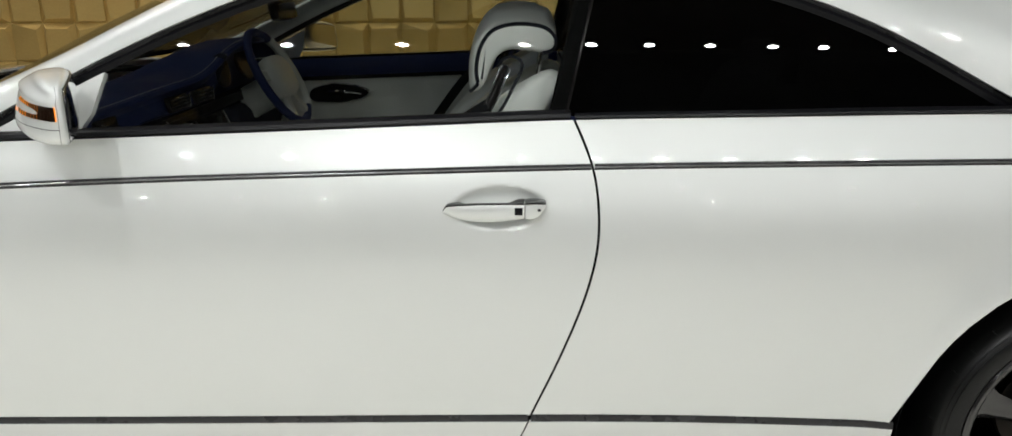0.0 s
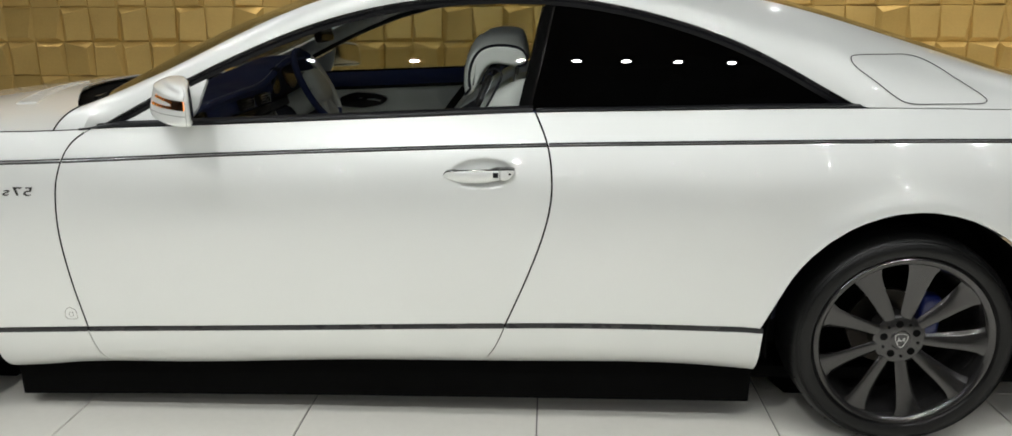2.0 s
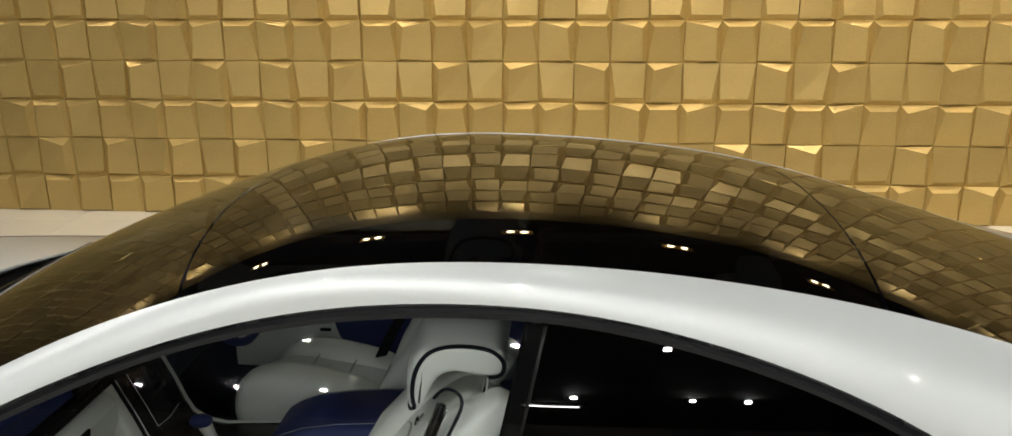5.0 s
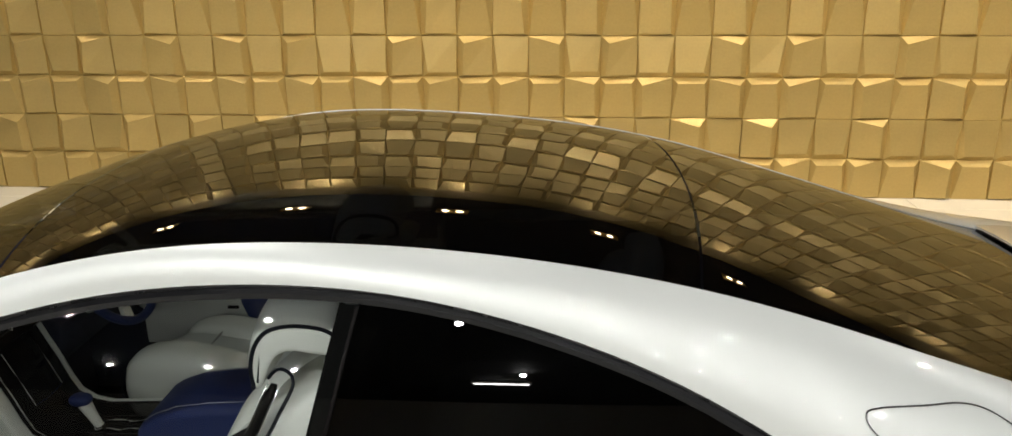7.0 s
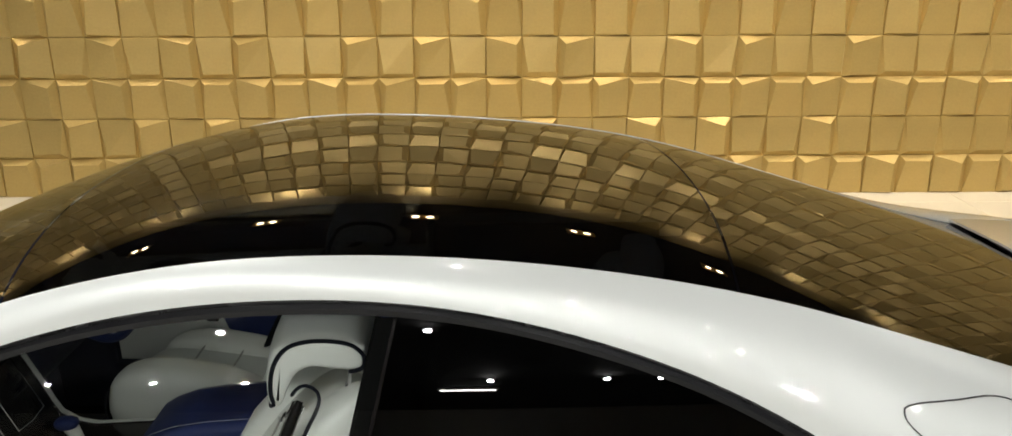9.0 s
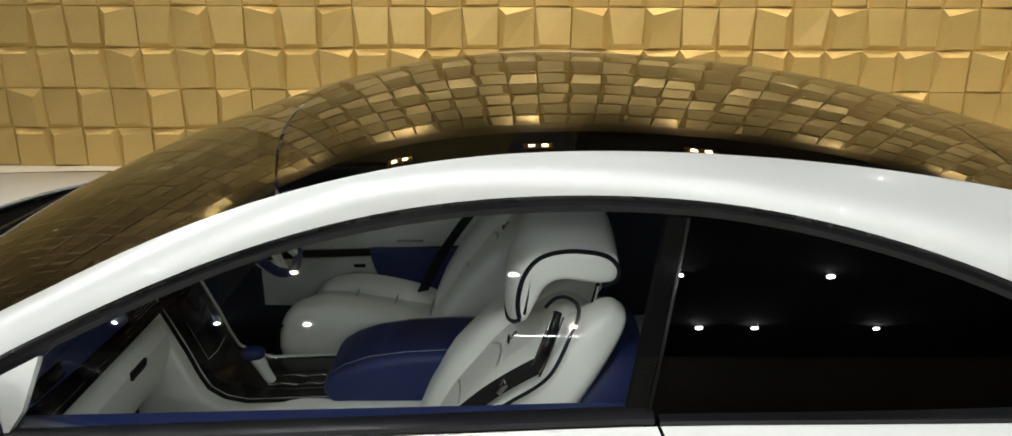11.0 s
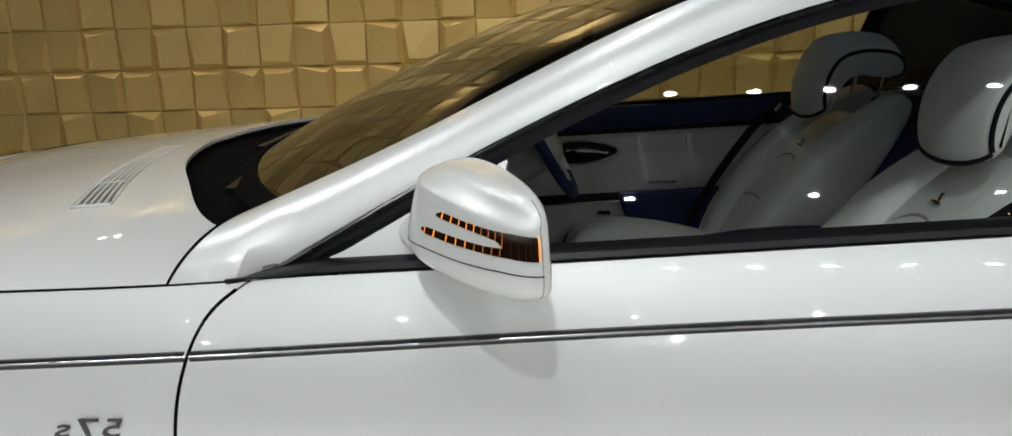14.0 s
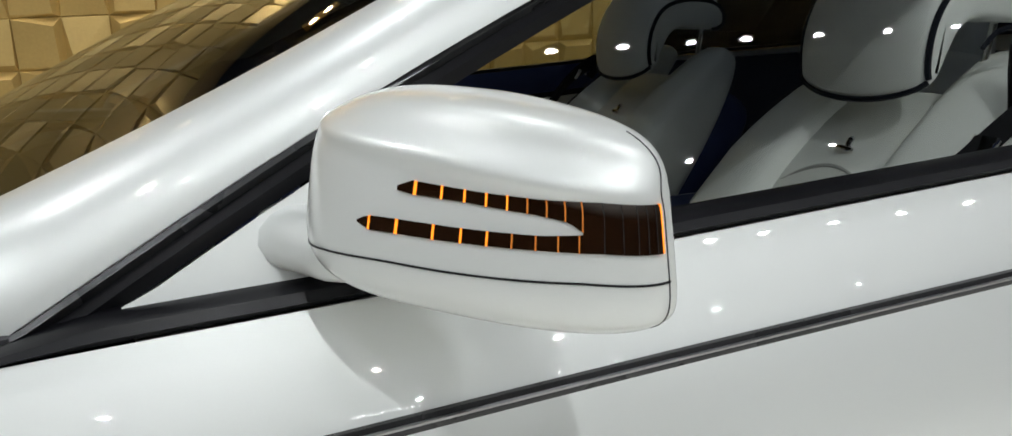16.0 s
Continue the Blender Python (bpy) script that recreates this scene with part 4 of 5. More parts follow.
def mirror_pt(lo, t, out=0.0):
    """A point of the housing: lo turns from the outer end (-1.57) by the front (0) to the inner end (1.57); t goes from bottom (-1) to top (1)."""
    lo, t = np.asarray(lo, float), np.asarray(t, float)
    e = mirror_e(lo, t)
    cv = np.clip(1 - np.abs(t) ** (2 / e), 0, 1) ** (e / 2)
    cl = np.sign(np.cos(lo)) * np.abs(np.cos(lo)) ** 0.8123
    sl = np.sign(np.sin(lo)) * np.abs(np.sin(lo)) ** 0.8123
    w, u = M_A * cl * cv, M_B * sl * cv
    w = np.where(w < 0, w * 0.3681, w) * (1 + 0.3865 * u / M_B)
    ridge = 0.56 + 0.10 * u / M_B  # a shoulder runs across the cap, hollow above it
    w = w + np.clip(cl, 0, 1) ** 0.5 * (0.0050 * np.exp(-((t - ridge) / 0.11) ** 2) - 0.0055 * np.exp(-((t - ridge - 0.24) / 0.14) ** 2))
    v = M_C * t * (1 + np.where(t > 0, -0.0832, 0.1057) * u / M_B - np.where(t > 0, 0.1703, 0) * np.clip(-u / M_B, 0, 1) ** 1.5) + 0.0941 * u
    u, w = u + 0.1014 * v * np.clip(-u / M_B, 0, 1), w - 0.2534 * v * np.clip(w / M_A, 0, 1)
    k = 1 + out / 0.09
    w, u, v = w * k, u * k, v * k
    return np.stack([-0.9574 - w * math.cos(M_YAW) - u * math.sin(M_YAW), 1.9224 - w * math.sin(M_YAW) + u * math.cos(M_YAW), 1.174 + v], -1)


def mirror_body(n=96, m=57):
    bm = bmesh.new()
    las = np.linspace(-math.pi / 2, math.pi / 2, m)[1:-1]
    rows = [[bm.verts.new(mirror_pt(lo, math.copysign(abs(math.sin(a)) ** float(mirror_e(lo, a)), a))) for lo in np.linspace(-math.pi, math.pi, n + 1)[:-1]] for a in las]
    ends = [bm.verts.new(mirror_pt(0.0, e)) for e in (-1, 1)]
    for r0, r1 in zip(rows, rows[1:]):
        for i in range(n):
            bm.faces.new((r0[i], r0[(i + 1) % n], r1[(i + 1) % n], r1[i]))
    for i in range(n):
        bm.faces.new((ends[0], rows[0][(i + 1) % n], rows[0][i]))
        bm.faces.new((ends[1], rows[-1][i], rows[-1][(i + 1) % n]))
    return bm


housing = part("side_mirror", mirror_body(), PAINT, car, "white door mirror with twin amber indicator strips")
for nm_, hw_, ht_, out_, mat_ in (("mirror_surround", 1.12, 0.84, 0.0012, BLACK_TRIM), ("mirror_glass", 1.02, 0.76, 0.0030, CHROME)):
    G = np.stack([mirror_pt(np.linspace(math.pi - hw_, math.pi + hw_, 24), 0 * np.zeros(24) + t, out_) for t in np.linspace(-ht_, ht_, 14)], 0)
    shell(nm_, G, mat_, housing, "", 0.003, centre=(-1.05, 1.9, 1.165))
arm = np.array([(-1.080, 2.090, 1.119), (-1.070, 2.050, 1.121), (-1.052, 2.005, 1.122), (-1.020, 1.965, 1.124)])
sweep("mirror_arm", arm, [(a * 0.030, b * 0.023) for a, b in [(math.cos(q), math.sin(q)) for q in np.linspace(0, 2 * math.pi, 15)[:-1]]], PAINT, housing, scale=np.array([1.35, 1.1, 1.0, 0.9]))
JOINT = lin((-1.51, -0.369), (-0.80, -0.355), (-0.35, -0.398), (0.05, -0.431), (0.63, -0.526), (1.2, -0.60))
thin = [(-0.0005, -0.0006), (0.0005, -0.0006), (0.0005, 0.0006), (-0.0005, 0.0006)]
ls = np.linspace(-1.51, 1.1, 40)
sweep("housing_joint", mirror_pt(ls, JOINT(ls), 0.0002), thin, BLACK_TRIM, housing)
ts = np.linspace(-0.93, 0.93, 40)
sweep("rim_joint", mirror_pt(-1.50 + 0.0 * ts, ts, 0.0001), [(a * 0.6, b * 0.6) for a, b in thin], DARK_STRIP, housing, up=(1, 0, 0))


def lens_strip(name, p0, p1, ta, tb, n, mat, out=0.0012):
    """A patch of the housing between two height lines ta(lo), tb(lo)."""
    p = np.linspace(p0, p1, n)
    rows = [mirror_pt(p, ta(p) + (tb(p) - ta(p)) * v, out) for v in np.linspace(0, 1, 6)]
    return shell(name, np.stack(rows, 1), mat, housing, "", 0.0012, centre=(-0.95, 1.95, 1.165))

# twin amber strips in the mirror, joining at the outer end
UP_T, UP_B = lin((-1.46, 0.374), (-0.918, 0.374), (-0.583, 0.336), (-0.263, 0.317), (-0.004, 0.312), (0.034, 0.245)), lin((-1.46, 0.0), (-0.811, 0.093), (-0.72, 0.174), (-0.552, 0.202), (-0.209, 0.212), (0.019, 0.193), (0.034, 0.21))
LO_T, LO_B = lin((-1.46, 0.20), (-0.811, 0.083), (-0.583, 0.036), (-0.308, 0.007), (-0.065, -0.021), (0.148, -0.064), (0.202, -0.126)), lin((-1.46, -0.079), (-0.91, -0.069), (-0.59, -0.093), (-0.308, -0.121), (-0.065, -0.15), (0.126, -0.183), (0.202, -0.14))
lens_strip("indicator_lens", -0.811, 0.032, UP_B, UP_T, 24, AMBER)
lens_strip("indicator_lens", -0.811, 0.200, LO_B, LO_T, 28, AMBER)
lens_strip("indicator_block", -1.42, -0.80, LO_B, UP_T, 24, AMBER)
for p in np.linspace(-0.80, -0.02, 9):
    lens_strip("led", p, p + 0.008, UP_B, UP_T, 2, AMBER_LIT if p > -0.42 else AMBER_DIM, 0.0016)
for p in np.linspace(-0.78, 0.13, 9):
    lens_strip("led", p, p + 0.008, LO_B, LO_T, 2, AMBER_LIT if p > -0.42 else AMBER_DIM, 0.0016)
lens_strip("side_light", -1.445, -1.415, LO_B, UP_T, 3, AMBER_LIT, 0.0010)
for p in (-1.36, -1.27, -1.18, -1.06, -0.93):
    lens_strip("lens_rib", p, p + 0.006, LO_B, UP_T, 2, DARK_STRIP, 0.0016)

# ---- badges on the front wing ----
fc = bpy.data.curves.new("badge", "FONT")
fc.body, fc.size, fc.extrude, fc.space_character, fc.shear = "57s", 0.042, 0.0015, 1.12, -0.25
tmp = bpy.data.objects.new("badge_text", fc)
scene.collection.objects.link(tmp)
bpy.context.view_layer.update()
bme = bpy.data.meshes.new_from_object(tmp.evaluated_get(bpy.context.evaluated_depsgraph_get()))
bpy.data.objects.remove(tmp)
wid = max(v.co.x for v in bme.vertices)
bme.transform(Matrix.Translation((-1.517, float(side_y(-1.56, 0.865)) - 0.0018, 0.850)) @ Matrix.Rotation(radians(90), 4, "X") @ Matrix.Diagonal((-0.100 / wid, 1, 1, 1)))
bme.flip_normals()
bme.materials.clear()
finish("model_badge", bme, BADGE, fender, "dark chrome numeral badge", False)
tr = smooth_loop([(-0.016, 0.011), (0.0, 0.022), (0.016, 0.011), (0.018, -0.014), (0.0, -0.018), (-0.018, -0.014)], 36)
emb = sweep("wing_emblem", np.stack([-1.447 + tr[:, 0] * 1.1, side_y(-1.447 + tr[:, 0], 0.428 + tr[:, 1]) - 0.001, 0.428 + tr[:, 1] * 1.1], -1), circle(0.0012, 6), CHROME, fender, "small rounded triangular emblem", up=(0, 1, 0), closed=True)
sweep("emblem_ring", np.stack([-1.447 + 0.008 * np.cos(np.linspace(0, 6.1, 20)), 0 * np.linspace(0, 1, 20) + float(side_y(-1.447, 0.428)) - 0.001, 0.426 + 0.008 * np.sin(np.linspace(0, 6.1, 20))], -1), circle(0.001, 6), CHROME, emb, up=(0, 1, 0))

# ---- linings ----
lin_pts = rail_pts.copy()
lin_pts[..., 1] += 0.018
lin_pts[..., 2] -= 0.010
shell("roof_lining", lin_pts[26:], CARPET, rail, "dark inner roof lining", 0.004)
shell("pillar_lining", lin_pts[2:27], LEATHER, rail, "pale leather pillar lining", 0.004)
near = []
for x in np.linspace(-1.30, 0.15, 40):
    z = float(Z_BELT(x))
    near.append([(x, 2.083, z - 0.002), (x, 2.098, z + 0.004), (x, 2.148, z - 0.004), (x, 2.174, z - 0.030), (x, 2.185, z - 0.30), (x, 2.185, 0.33)])
shell("inner_door_top", np.array(near)[:, :4], NAVY, door, "navy leather door top", 0.006, centre=(0, 2.0, 0.8))
shell("inner_door_panel", np.array(near)[:, 3:], LEATHER, door, "white leather inner door panel", 0.006, centre=(0, 2.0, 0.8))


def door_card(name, x0, x1, z0, z1, y, mat, label="", bow=0.0, thick=0.012):
    """An upright lining piece facing the cabin on the driver's side, drawn on the near side and mirrored."""
    P = []
    for v in np.linspace(0, 1, 6):
        P.append([(x, y - bow * math.sin(v * math.pi), z0(x) + (z1(x) - z0(x)) * v) for x in np.linspace(x0, x1, 24)])
    return shell(name, np.array(P), mat, far_card if name != "door_card" else car, label, thick, centre=(0, 4.5, 0.8))


bz = lambda d: (lambda x: float(Z_BELT(x)) + d)
far_card = None
far_card = door_card("door_card", -1.30, 0.14, bz(-0.28), bz(-0.065), 3.720, LEATHER, "white leather door lining with navy and black trim", 0.012)
door_card("card_top", -1.30, 0.14, bz(-0.060), bz(0.020), 3.714, NAVY, "", 0.008)
door_card("card_strip", -1.30, 0.14, bz(-0.071), bz(-0.055), 3.712, LACQUER)
door_card("card_lower", -1.02, 0.14, lambda x: 0.565, bz(-0.30), 3.724, LEATHER)
door_card("card_rail", -1.30, 0.14, bz(-0.305), bz(-0.278), 3.702, LACQUER)
door_card("chrome_line", -1.30, 0.14, bz(-0.311), bz(-0.306), 3.702, CHROME)
pocket = [(-0.650, 0.815), (-0.645, 0.775), (-0.625, 0.720), (-0.59, 0.690), (-0.545, 0.668), (-0.44, 0.656), (-0.10, 0.645), (0.10, 0.65), (0.12, 0.82)]
part("armrest_pad", prism(pocket, 3.662, 3.720, 0.012), NAVY, far_card)
ov = smooth_loop([(-0.90, 0.97), (-0.80, 0.995), (-0.70, 0.985), (-0.655, 0.960), (-0.70, 0.930), (-0.80, 0.915), (-0.90, 0.925)], 42)
part("handle_bowl", prism([tuple(p) for p in ov], 3.692, 3.717, 0.004), LACQUER, far_card, "glossy black oval handle bowl")
ring = np.stack([ov[:, 0], 0 * ov[:, 0] + 3.691, ov[:, 1]], -1)
sweep("bowl_ring", ring, circle(0.003, 6), CHROME, far_card, up=(0, 1, 0), closed=True)
sweep("inner_handle", np.array([(-0.83, 3.684, 0.962), (-0.78, 3.674, 0.966), (-0.72, 3.674, 0.962), (-0.69, 3.686, 0.955)]), circle(0.007, 8), CHROME, far_card)
part("card_switch", rbox((0.045, 0.01, 0.012), (-0.70, 3.716, 0.735), 0.002), LACQUER, far_card)
part("card_switch", rbox((0.10, 0.012, 0.008), (-0.50, 3.704, 0.845), 0.002), CHROME, far_card)
qcard = part("rear_side_lining", rbox((0.86, 0.03, 0.75), (0.60, 3.745, 0.74), 0.01), CARPET, car, "dark rear cabin side lining")
mirrored(qcard)

# ---- seats ----
RECLINE = Matrix(((0.823, 0, 0.568), (0, 1, 0), (-0.568, 0, 0.823)))


def seat(yc, dx, dz, near, cdz):
    """A reclined front seat; its backrest carries cushions, headrest, piping and belt."""
    o = Vector((-0.520 + dx, yc, 0.60 + dz))
    P = lambda a, b, c: o + RECLINE @ Vector((a, b, c))
    sg = -1 if near else 1
    lean = lambda c: 0.085 * max(0.0, (0.36 - c) / 0.36) ** 1.35 + 0.085 * max(0.0, (c - 0.40) / 0.37) ** 1.7  # the front face falls back at waist and shoulder
    taper = lambda x, y, z: (x + 0.5 * lean(z + 0.385), y * (1 - 0.16 * max(0, z) / 0.4), z)
    back = part("front_seat", blob((0.085, 0.22, 0.39), P(0.160, 0, 0.365), 0.42, RECLINE, 40, 26, taper), LEATHER, car, "white leather front seat with black piping and navy back")
    for sgn in (-1, 1):
        part("bolster", blob((0.096, 0.086, 0.445), P(0.129, sgn * 0.200, 0.410), 0.52, RECLINE, 40, 34, lambda x, y, z: (x + lean(z + 0.41) * (0.55 - 0.45 * x / 0.096), y - sgn * 0.045 * max(0, z / 0.37) ** 2, z)), LEATHER, back)
        n = np.linspace(0, 1, 30)
        if sgn != sg:
            pth = [P(0.062 + lean(0.02 + 0.72 * q), sgn * (0.268 - 0.045 * max(0, (0.02 + 0.72 * q - 0.40) / 0.37) ** 2), 0.02 + 0.72 * q) for q in n]
            sweep("piping", np.array(pth), circle(0.0046, 7), PIPING, back, up=(0, 1, 0))
        pth = [P(0.071 + 0.5 * lean(0.05 + 0.62 * q) - 0.006 * math.sin(q * math.pi), sgn * (0.125 + 0.01 * q), 0.05 + 0.62 * q) for q in n]
        sweep("seam", np.array(pth), circle(0.003, 6), LEATHER, back, up=(0, 1, 0))
    # grey cords paint the shade in the backrest's folds
    for c0, dip in ((0.40, 0.02), (0.56, 0.05)):
        sweep("seam", np.array([P(0.0765 + 0.5 * lean(c0), 0.105 * q, c0 - dip * q * q) for q in np.linspace(-1, 1, 14)]), circle(0.0035, 6), CREASE_SHADE, back, up=(1, 0, 0))
    part("back_shell", blob((0.066, 0.268, 0.40), P(0.252, 0, 0.385), 0.42, RECLINE, 36, 22, taper), NAVY, back, "navy leather back shell")

    # headrest: a boomerang outline across the seat, its front and top swelling towards the middle
    def swell(x, y, z):
        g = max(0.0, 1 - ((y - yc) / 0.144) ** 2) ** 0.6
        x0, z0 = x - dx, z - dz
        z += 0.046 * g * min(1, max(0, (z0 - 1.255) / 0.05))
        x -= 0.030 * g * min(1, max(0, (0.0 - x0) / 0.08))
        z -= 0.034 * g * min(1, max(0, (-0.02 - x0) / 0.05)) * min(1, max(0, (1.225 - z0) / 0.05))
        return Vector((x, y, z))

    pl = smooth_loop([(-0.088, 1.166), (-0.092, 1.210), (-0.079, 1.264), (-0.046, 1.305), (0.012, 1.321), (0.085, 1.314), (0.118, 1.288), (0.118, 1.258), (0.095, 1.246), (0.050, 1.249), (0.002, 1.254), (-0.030, 1.238), (-0.050, 1.203), (-0.068, 1.166)], 56)
    hb = prism([(x + dx, z + dz) for x, z in pl], yc - 0.150, yc + 0.150, 0.016, 5)
    for k in range(-6, 7):
        bmesh.ops.bisect_plane(hb, geom=hb.verts[:] + hb.edges[:] + hb.faces[:], plane_co=(0, yc + 0.021 * k, 0), plane_no=(0, 1, 0))
    for v in hb.verts:
        v.co = swell(*v.co)
    head = part("headrest", hb, LEATHER, back, "white wing-shaped headrest edged with black piping", True, 60)
    mid = pl.mean(0)
    for ys in (-0.1462, 0.1462):
        keep = pl[:34]
        sweep("piping", np.array([(mid[0] + (x - mid[0]) * 0.99 + dx, yc + ys, mid[1] + (z - mid[1]) * 0.985 + dz) for x, z in keep]), circle(0.0052, 6), PIPING, head, up=(0, 1, 0))
    sweep("piping", np.array([swell(-0.088 + dx, yc + y, 1.1625 + dz) for y in np.linspace(-0.146, 0.146, 24)]), circle(0.0050, 6), PIPING, head, up=(1, 0, 0))
    for ys in (-0.105, 0.105):
        sweep("headrest_post", np.array([(0.085 + dx, yc + ys, 1.255 + dz), (0.058 + dx, yc + ys, 1.12 + dz)]), circle(0.006, 8), CHROME, back, up=(0, 1, 0))

    # cushion with raised side bolsters
    sit = Matrix.Rotation(radians(9), 3, "Y")
    part("cushion", blob((0.28, 0.17, 0.100), (-0.550 + dx, yc, 0.615 + cdz), 0.5, sit, 36, 18), LEATHER, back)
    # darker cords draw shaded creases across the cushion
    for q in (-0.10, 0.04, 0.17):
        sweep("seam", np.array([Vector((-0.550 + dx, yc, 0.615 + cdz)) + sit @ Vector((q, 0.15 * u, 0.0985)) for u in np.linspace(-1, 1, 8)]), circle(0.004, 6), CREASE_SHADE, back)
    for sgn in (-1, 1):
        part("cushion_bolster", blob((0.285, 0.092, 0.128), (-0.538 + dx, yc + sgn * 0.205, 0.676 + cdz - (0.10 if sgn == sg else 0.0)), 0.62, sit, 30, 18, lambda x, y, z: (x, y, z + 0.03 * (1 - (x / 0.285) ** 2) - 0.05 * x)), LEATHER, back)
        pth = [(-0.783 + dx - 0.035 * math.cos(a), yc + sgn * 0.262, 0.705 + cdz - (0.10 if sgn == sg else 0.0) + 0.085 * math.sin(a)) for a in np.linspace(-1.4, 1.2, 14)]
        sweep("piping", np.array(pth), circle(0.0042, 6), PIPING, back, up=(0, 1, 0))
    part("seat_base", rbox((0.46, 0.44, 0.24), (-0.56 + dx, yc, 0.44 + min(cdz, 0)), 0.03), CARPET, back)
    emblem = part("seat_badge", blob((0.006, 0.022, 0.006), P(0.086, 0.0, 0.595), 0.8, RECLINE, 12, 8), CHROME, back)
    part("badge_peak", blob((0.005, 0.007, 0.012), P(0.090, 0.0, 0.610), 0.8, RECLINE, 10, 8), CHROME, emblem)

    # belt coming out of a chrome-edged slot in the outer shoulder
    slot = [(0.070, 0.205, 0.800), (0.078, 0.226, 0.760), (0.086, 0.243, 0.722), (0.090, 0.258, 0.684)]
    sp = np.array([P(a, sg * (y + 0.018), c) for a, y, c in slot])
    sweep("belt_slot", sp, [(a * 0.013, b * 0.012) for a, b in circle(1.0, 12)], LACQUER, back, up=(0, 1, 0), scale=np.array([0.6, 1, 1, 0.8]))
    for off in (-0.012, 0.012):
        sweep("slot_chrome", np.array([P(a + off, sg * (y + 0.028), c) for a, y, c in slot]), circle(0.0024, 6), CHROME, back, up=(0, 1, 0))
    way = ((0.084, 0.284, 0.700), (0.056, 0.284, 0.635), (0.034, 0.268, 0.540), (0.026, 0.240, 0.420), (0.028, 0.215, 0.28), (0.050, 0.210, 0.10)) if near else ((0.076, 0.262, 0.740), (0.028, 0.245, 0.650), (0.002, 0.220, 0.500), (0.000, 0.200, 0.32), (0.036, 0.180, 0.08))
    bp = curve([P(a, sg * y, c) for a, y, c in way], 24)
    sweep("seat_belt", bp, [(q * (0.016 if near else 0.025), r_) for q, r_ in ((-1, -0.003), (1, -0.003), (1, 0.003), (-1, 0.003))], BELT, back, up=tuple(RECLINE @ Vector((0.75, -0.66 * sg, 0))))
    part("belt_tongue", rbox((0.012, 0.040, 0.030), bp[3], 0.003, 2, RECLINE), CHROME, back)
    sweep("piping", curve([P(a, sg * y, c) for a, y, c in ((0.052, 0.190, 0.780), (0.062, 0.198, 0.822), (0.092, 0.212, 0.832), (0.112, 0.250, 0.780), (0.118, 0.284, 0.690), (0.092, 0.290, 0.620), (0.066, 0.286, 0.530), (0.058, 0.284, 0.42), (0.062, 0.282, 0.26))], 44), circle(0.0042, 6), PIPING, back, up=(0, 1, 0))
    return back


seat(2.545, 0.0, -0.005, True, -0.125)
seat(3.370, -0.030, -0.020, False, 0.000)
for yc in (2.53, 3.27):
    rs = part("rear_seat", blob((0.11, 0.26, 0.36), (0.74, yc, 0.78), 0.45, Matrix.Rotation(radians(22), 3, "Y"), 30, 18), LEATHER, car, "white leather rear seat")
    part("rear_cushion", blob((0.28, 0.26, 0.10), (0.46, yc, 0.56), 0.45, None, 30, 14), LEATHER, rs)
    part("rear_headrest", blob((0.06, 0.13, 0.075), (0.88, yc, 1.14), 0.5, None, 24, 12), LEATHER, rs)

# ---- dashboard: a long pad rising into a hood over the dials ----
D_Z = spl((2.19, 1.100), (2.45, 1.112), (2.70, 1.124), (2.88, 1.145), (3.00, 1.188), (3.10, 1.212), (3.28, 1.220), (3.46, 1.208), (3.66, 1.140))
D_X = spl((2.19, -1.062), (2.45, -1.045), (2.70, -1.022), (2.90, -1.000), (3.05, -0.985), (3.28, -0.975), (3.50, -0.985), (3.66, -1.02))
dy = np.linspace(2.19, 3.66, 50)
rows = []
for y in dy:
    ze, xe = float(D_Z(y)), float(D_X(y))
    lip = 0.5 + 0.5 * math.tanh((y - 2.98) / 0.03)
    xf = -1.54 + 0.27 * (abs(y - YC) / 0.82) ** 2
    rows.append([(xf, y, 1.062), (xf + 0.35 * (-1.16 - xf), y, 1.088), (xf + 0.65 * (-1.16 - xf), y, 1.100 + 0.45 * (ze - 1.10)), (-1.16, y, 1.106 + 0.85 * (ze - 1.10)), (xe - 0.04, y, ze), (xe - 0.008, y, ze - 0.003), (xe, y, ze - 0.012), (xe - 0.006, y, ze - 0.022), (xe - 0.014 - 0.09 * lip, y, ze - 0.034), (xe - 0.010 - 0.10 * lip, y, ze - 0.075), (-1.10, y, 0.985), (-1.30, y, 0.96)])
board = shell("dashboard", np.array(rows), NAVY, car, "navy leather dashboard with black lacquer trim and white glovebox", 0.012, centre=(-1.35, 2.95, 1.0))
sweep("stitching", np.stack([D_X(dy) - 0.022, dy, D_Z(dy) + 0.0006], -1), circle(0.0010, 5), STITCH, board)
for y0, y1 in ((3.035, 3.225), (3.285, 3.475)):
    ym = (y0 + y1) / 2
    part("dial", lathe([(0.0, 0.0), (0.075, 0.0), (0.080, 0.006), (0.075, 0.012), (0.0, 0.012)], (0, 0, 0), 28, "z"), LACQUER, board).data.transform(Matrix.Translation((-1.085, ym, 1.125)) @ Matrix.Rotation(radians(72), 4, "Y"))
part("hood_end", prism([(-1.16, 1.120), (-1.005, 1.190), (-0.985, 1.185), (-1.05, 1.03), (-1.16, 1.03)], 2.965, 2.985, 0.004), CARPET, board)
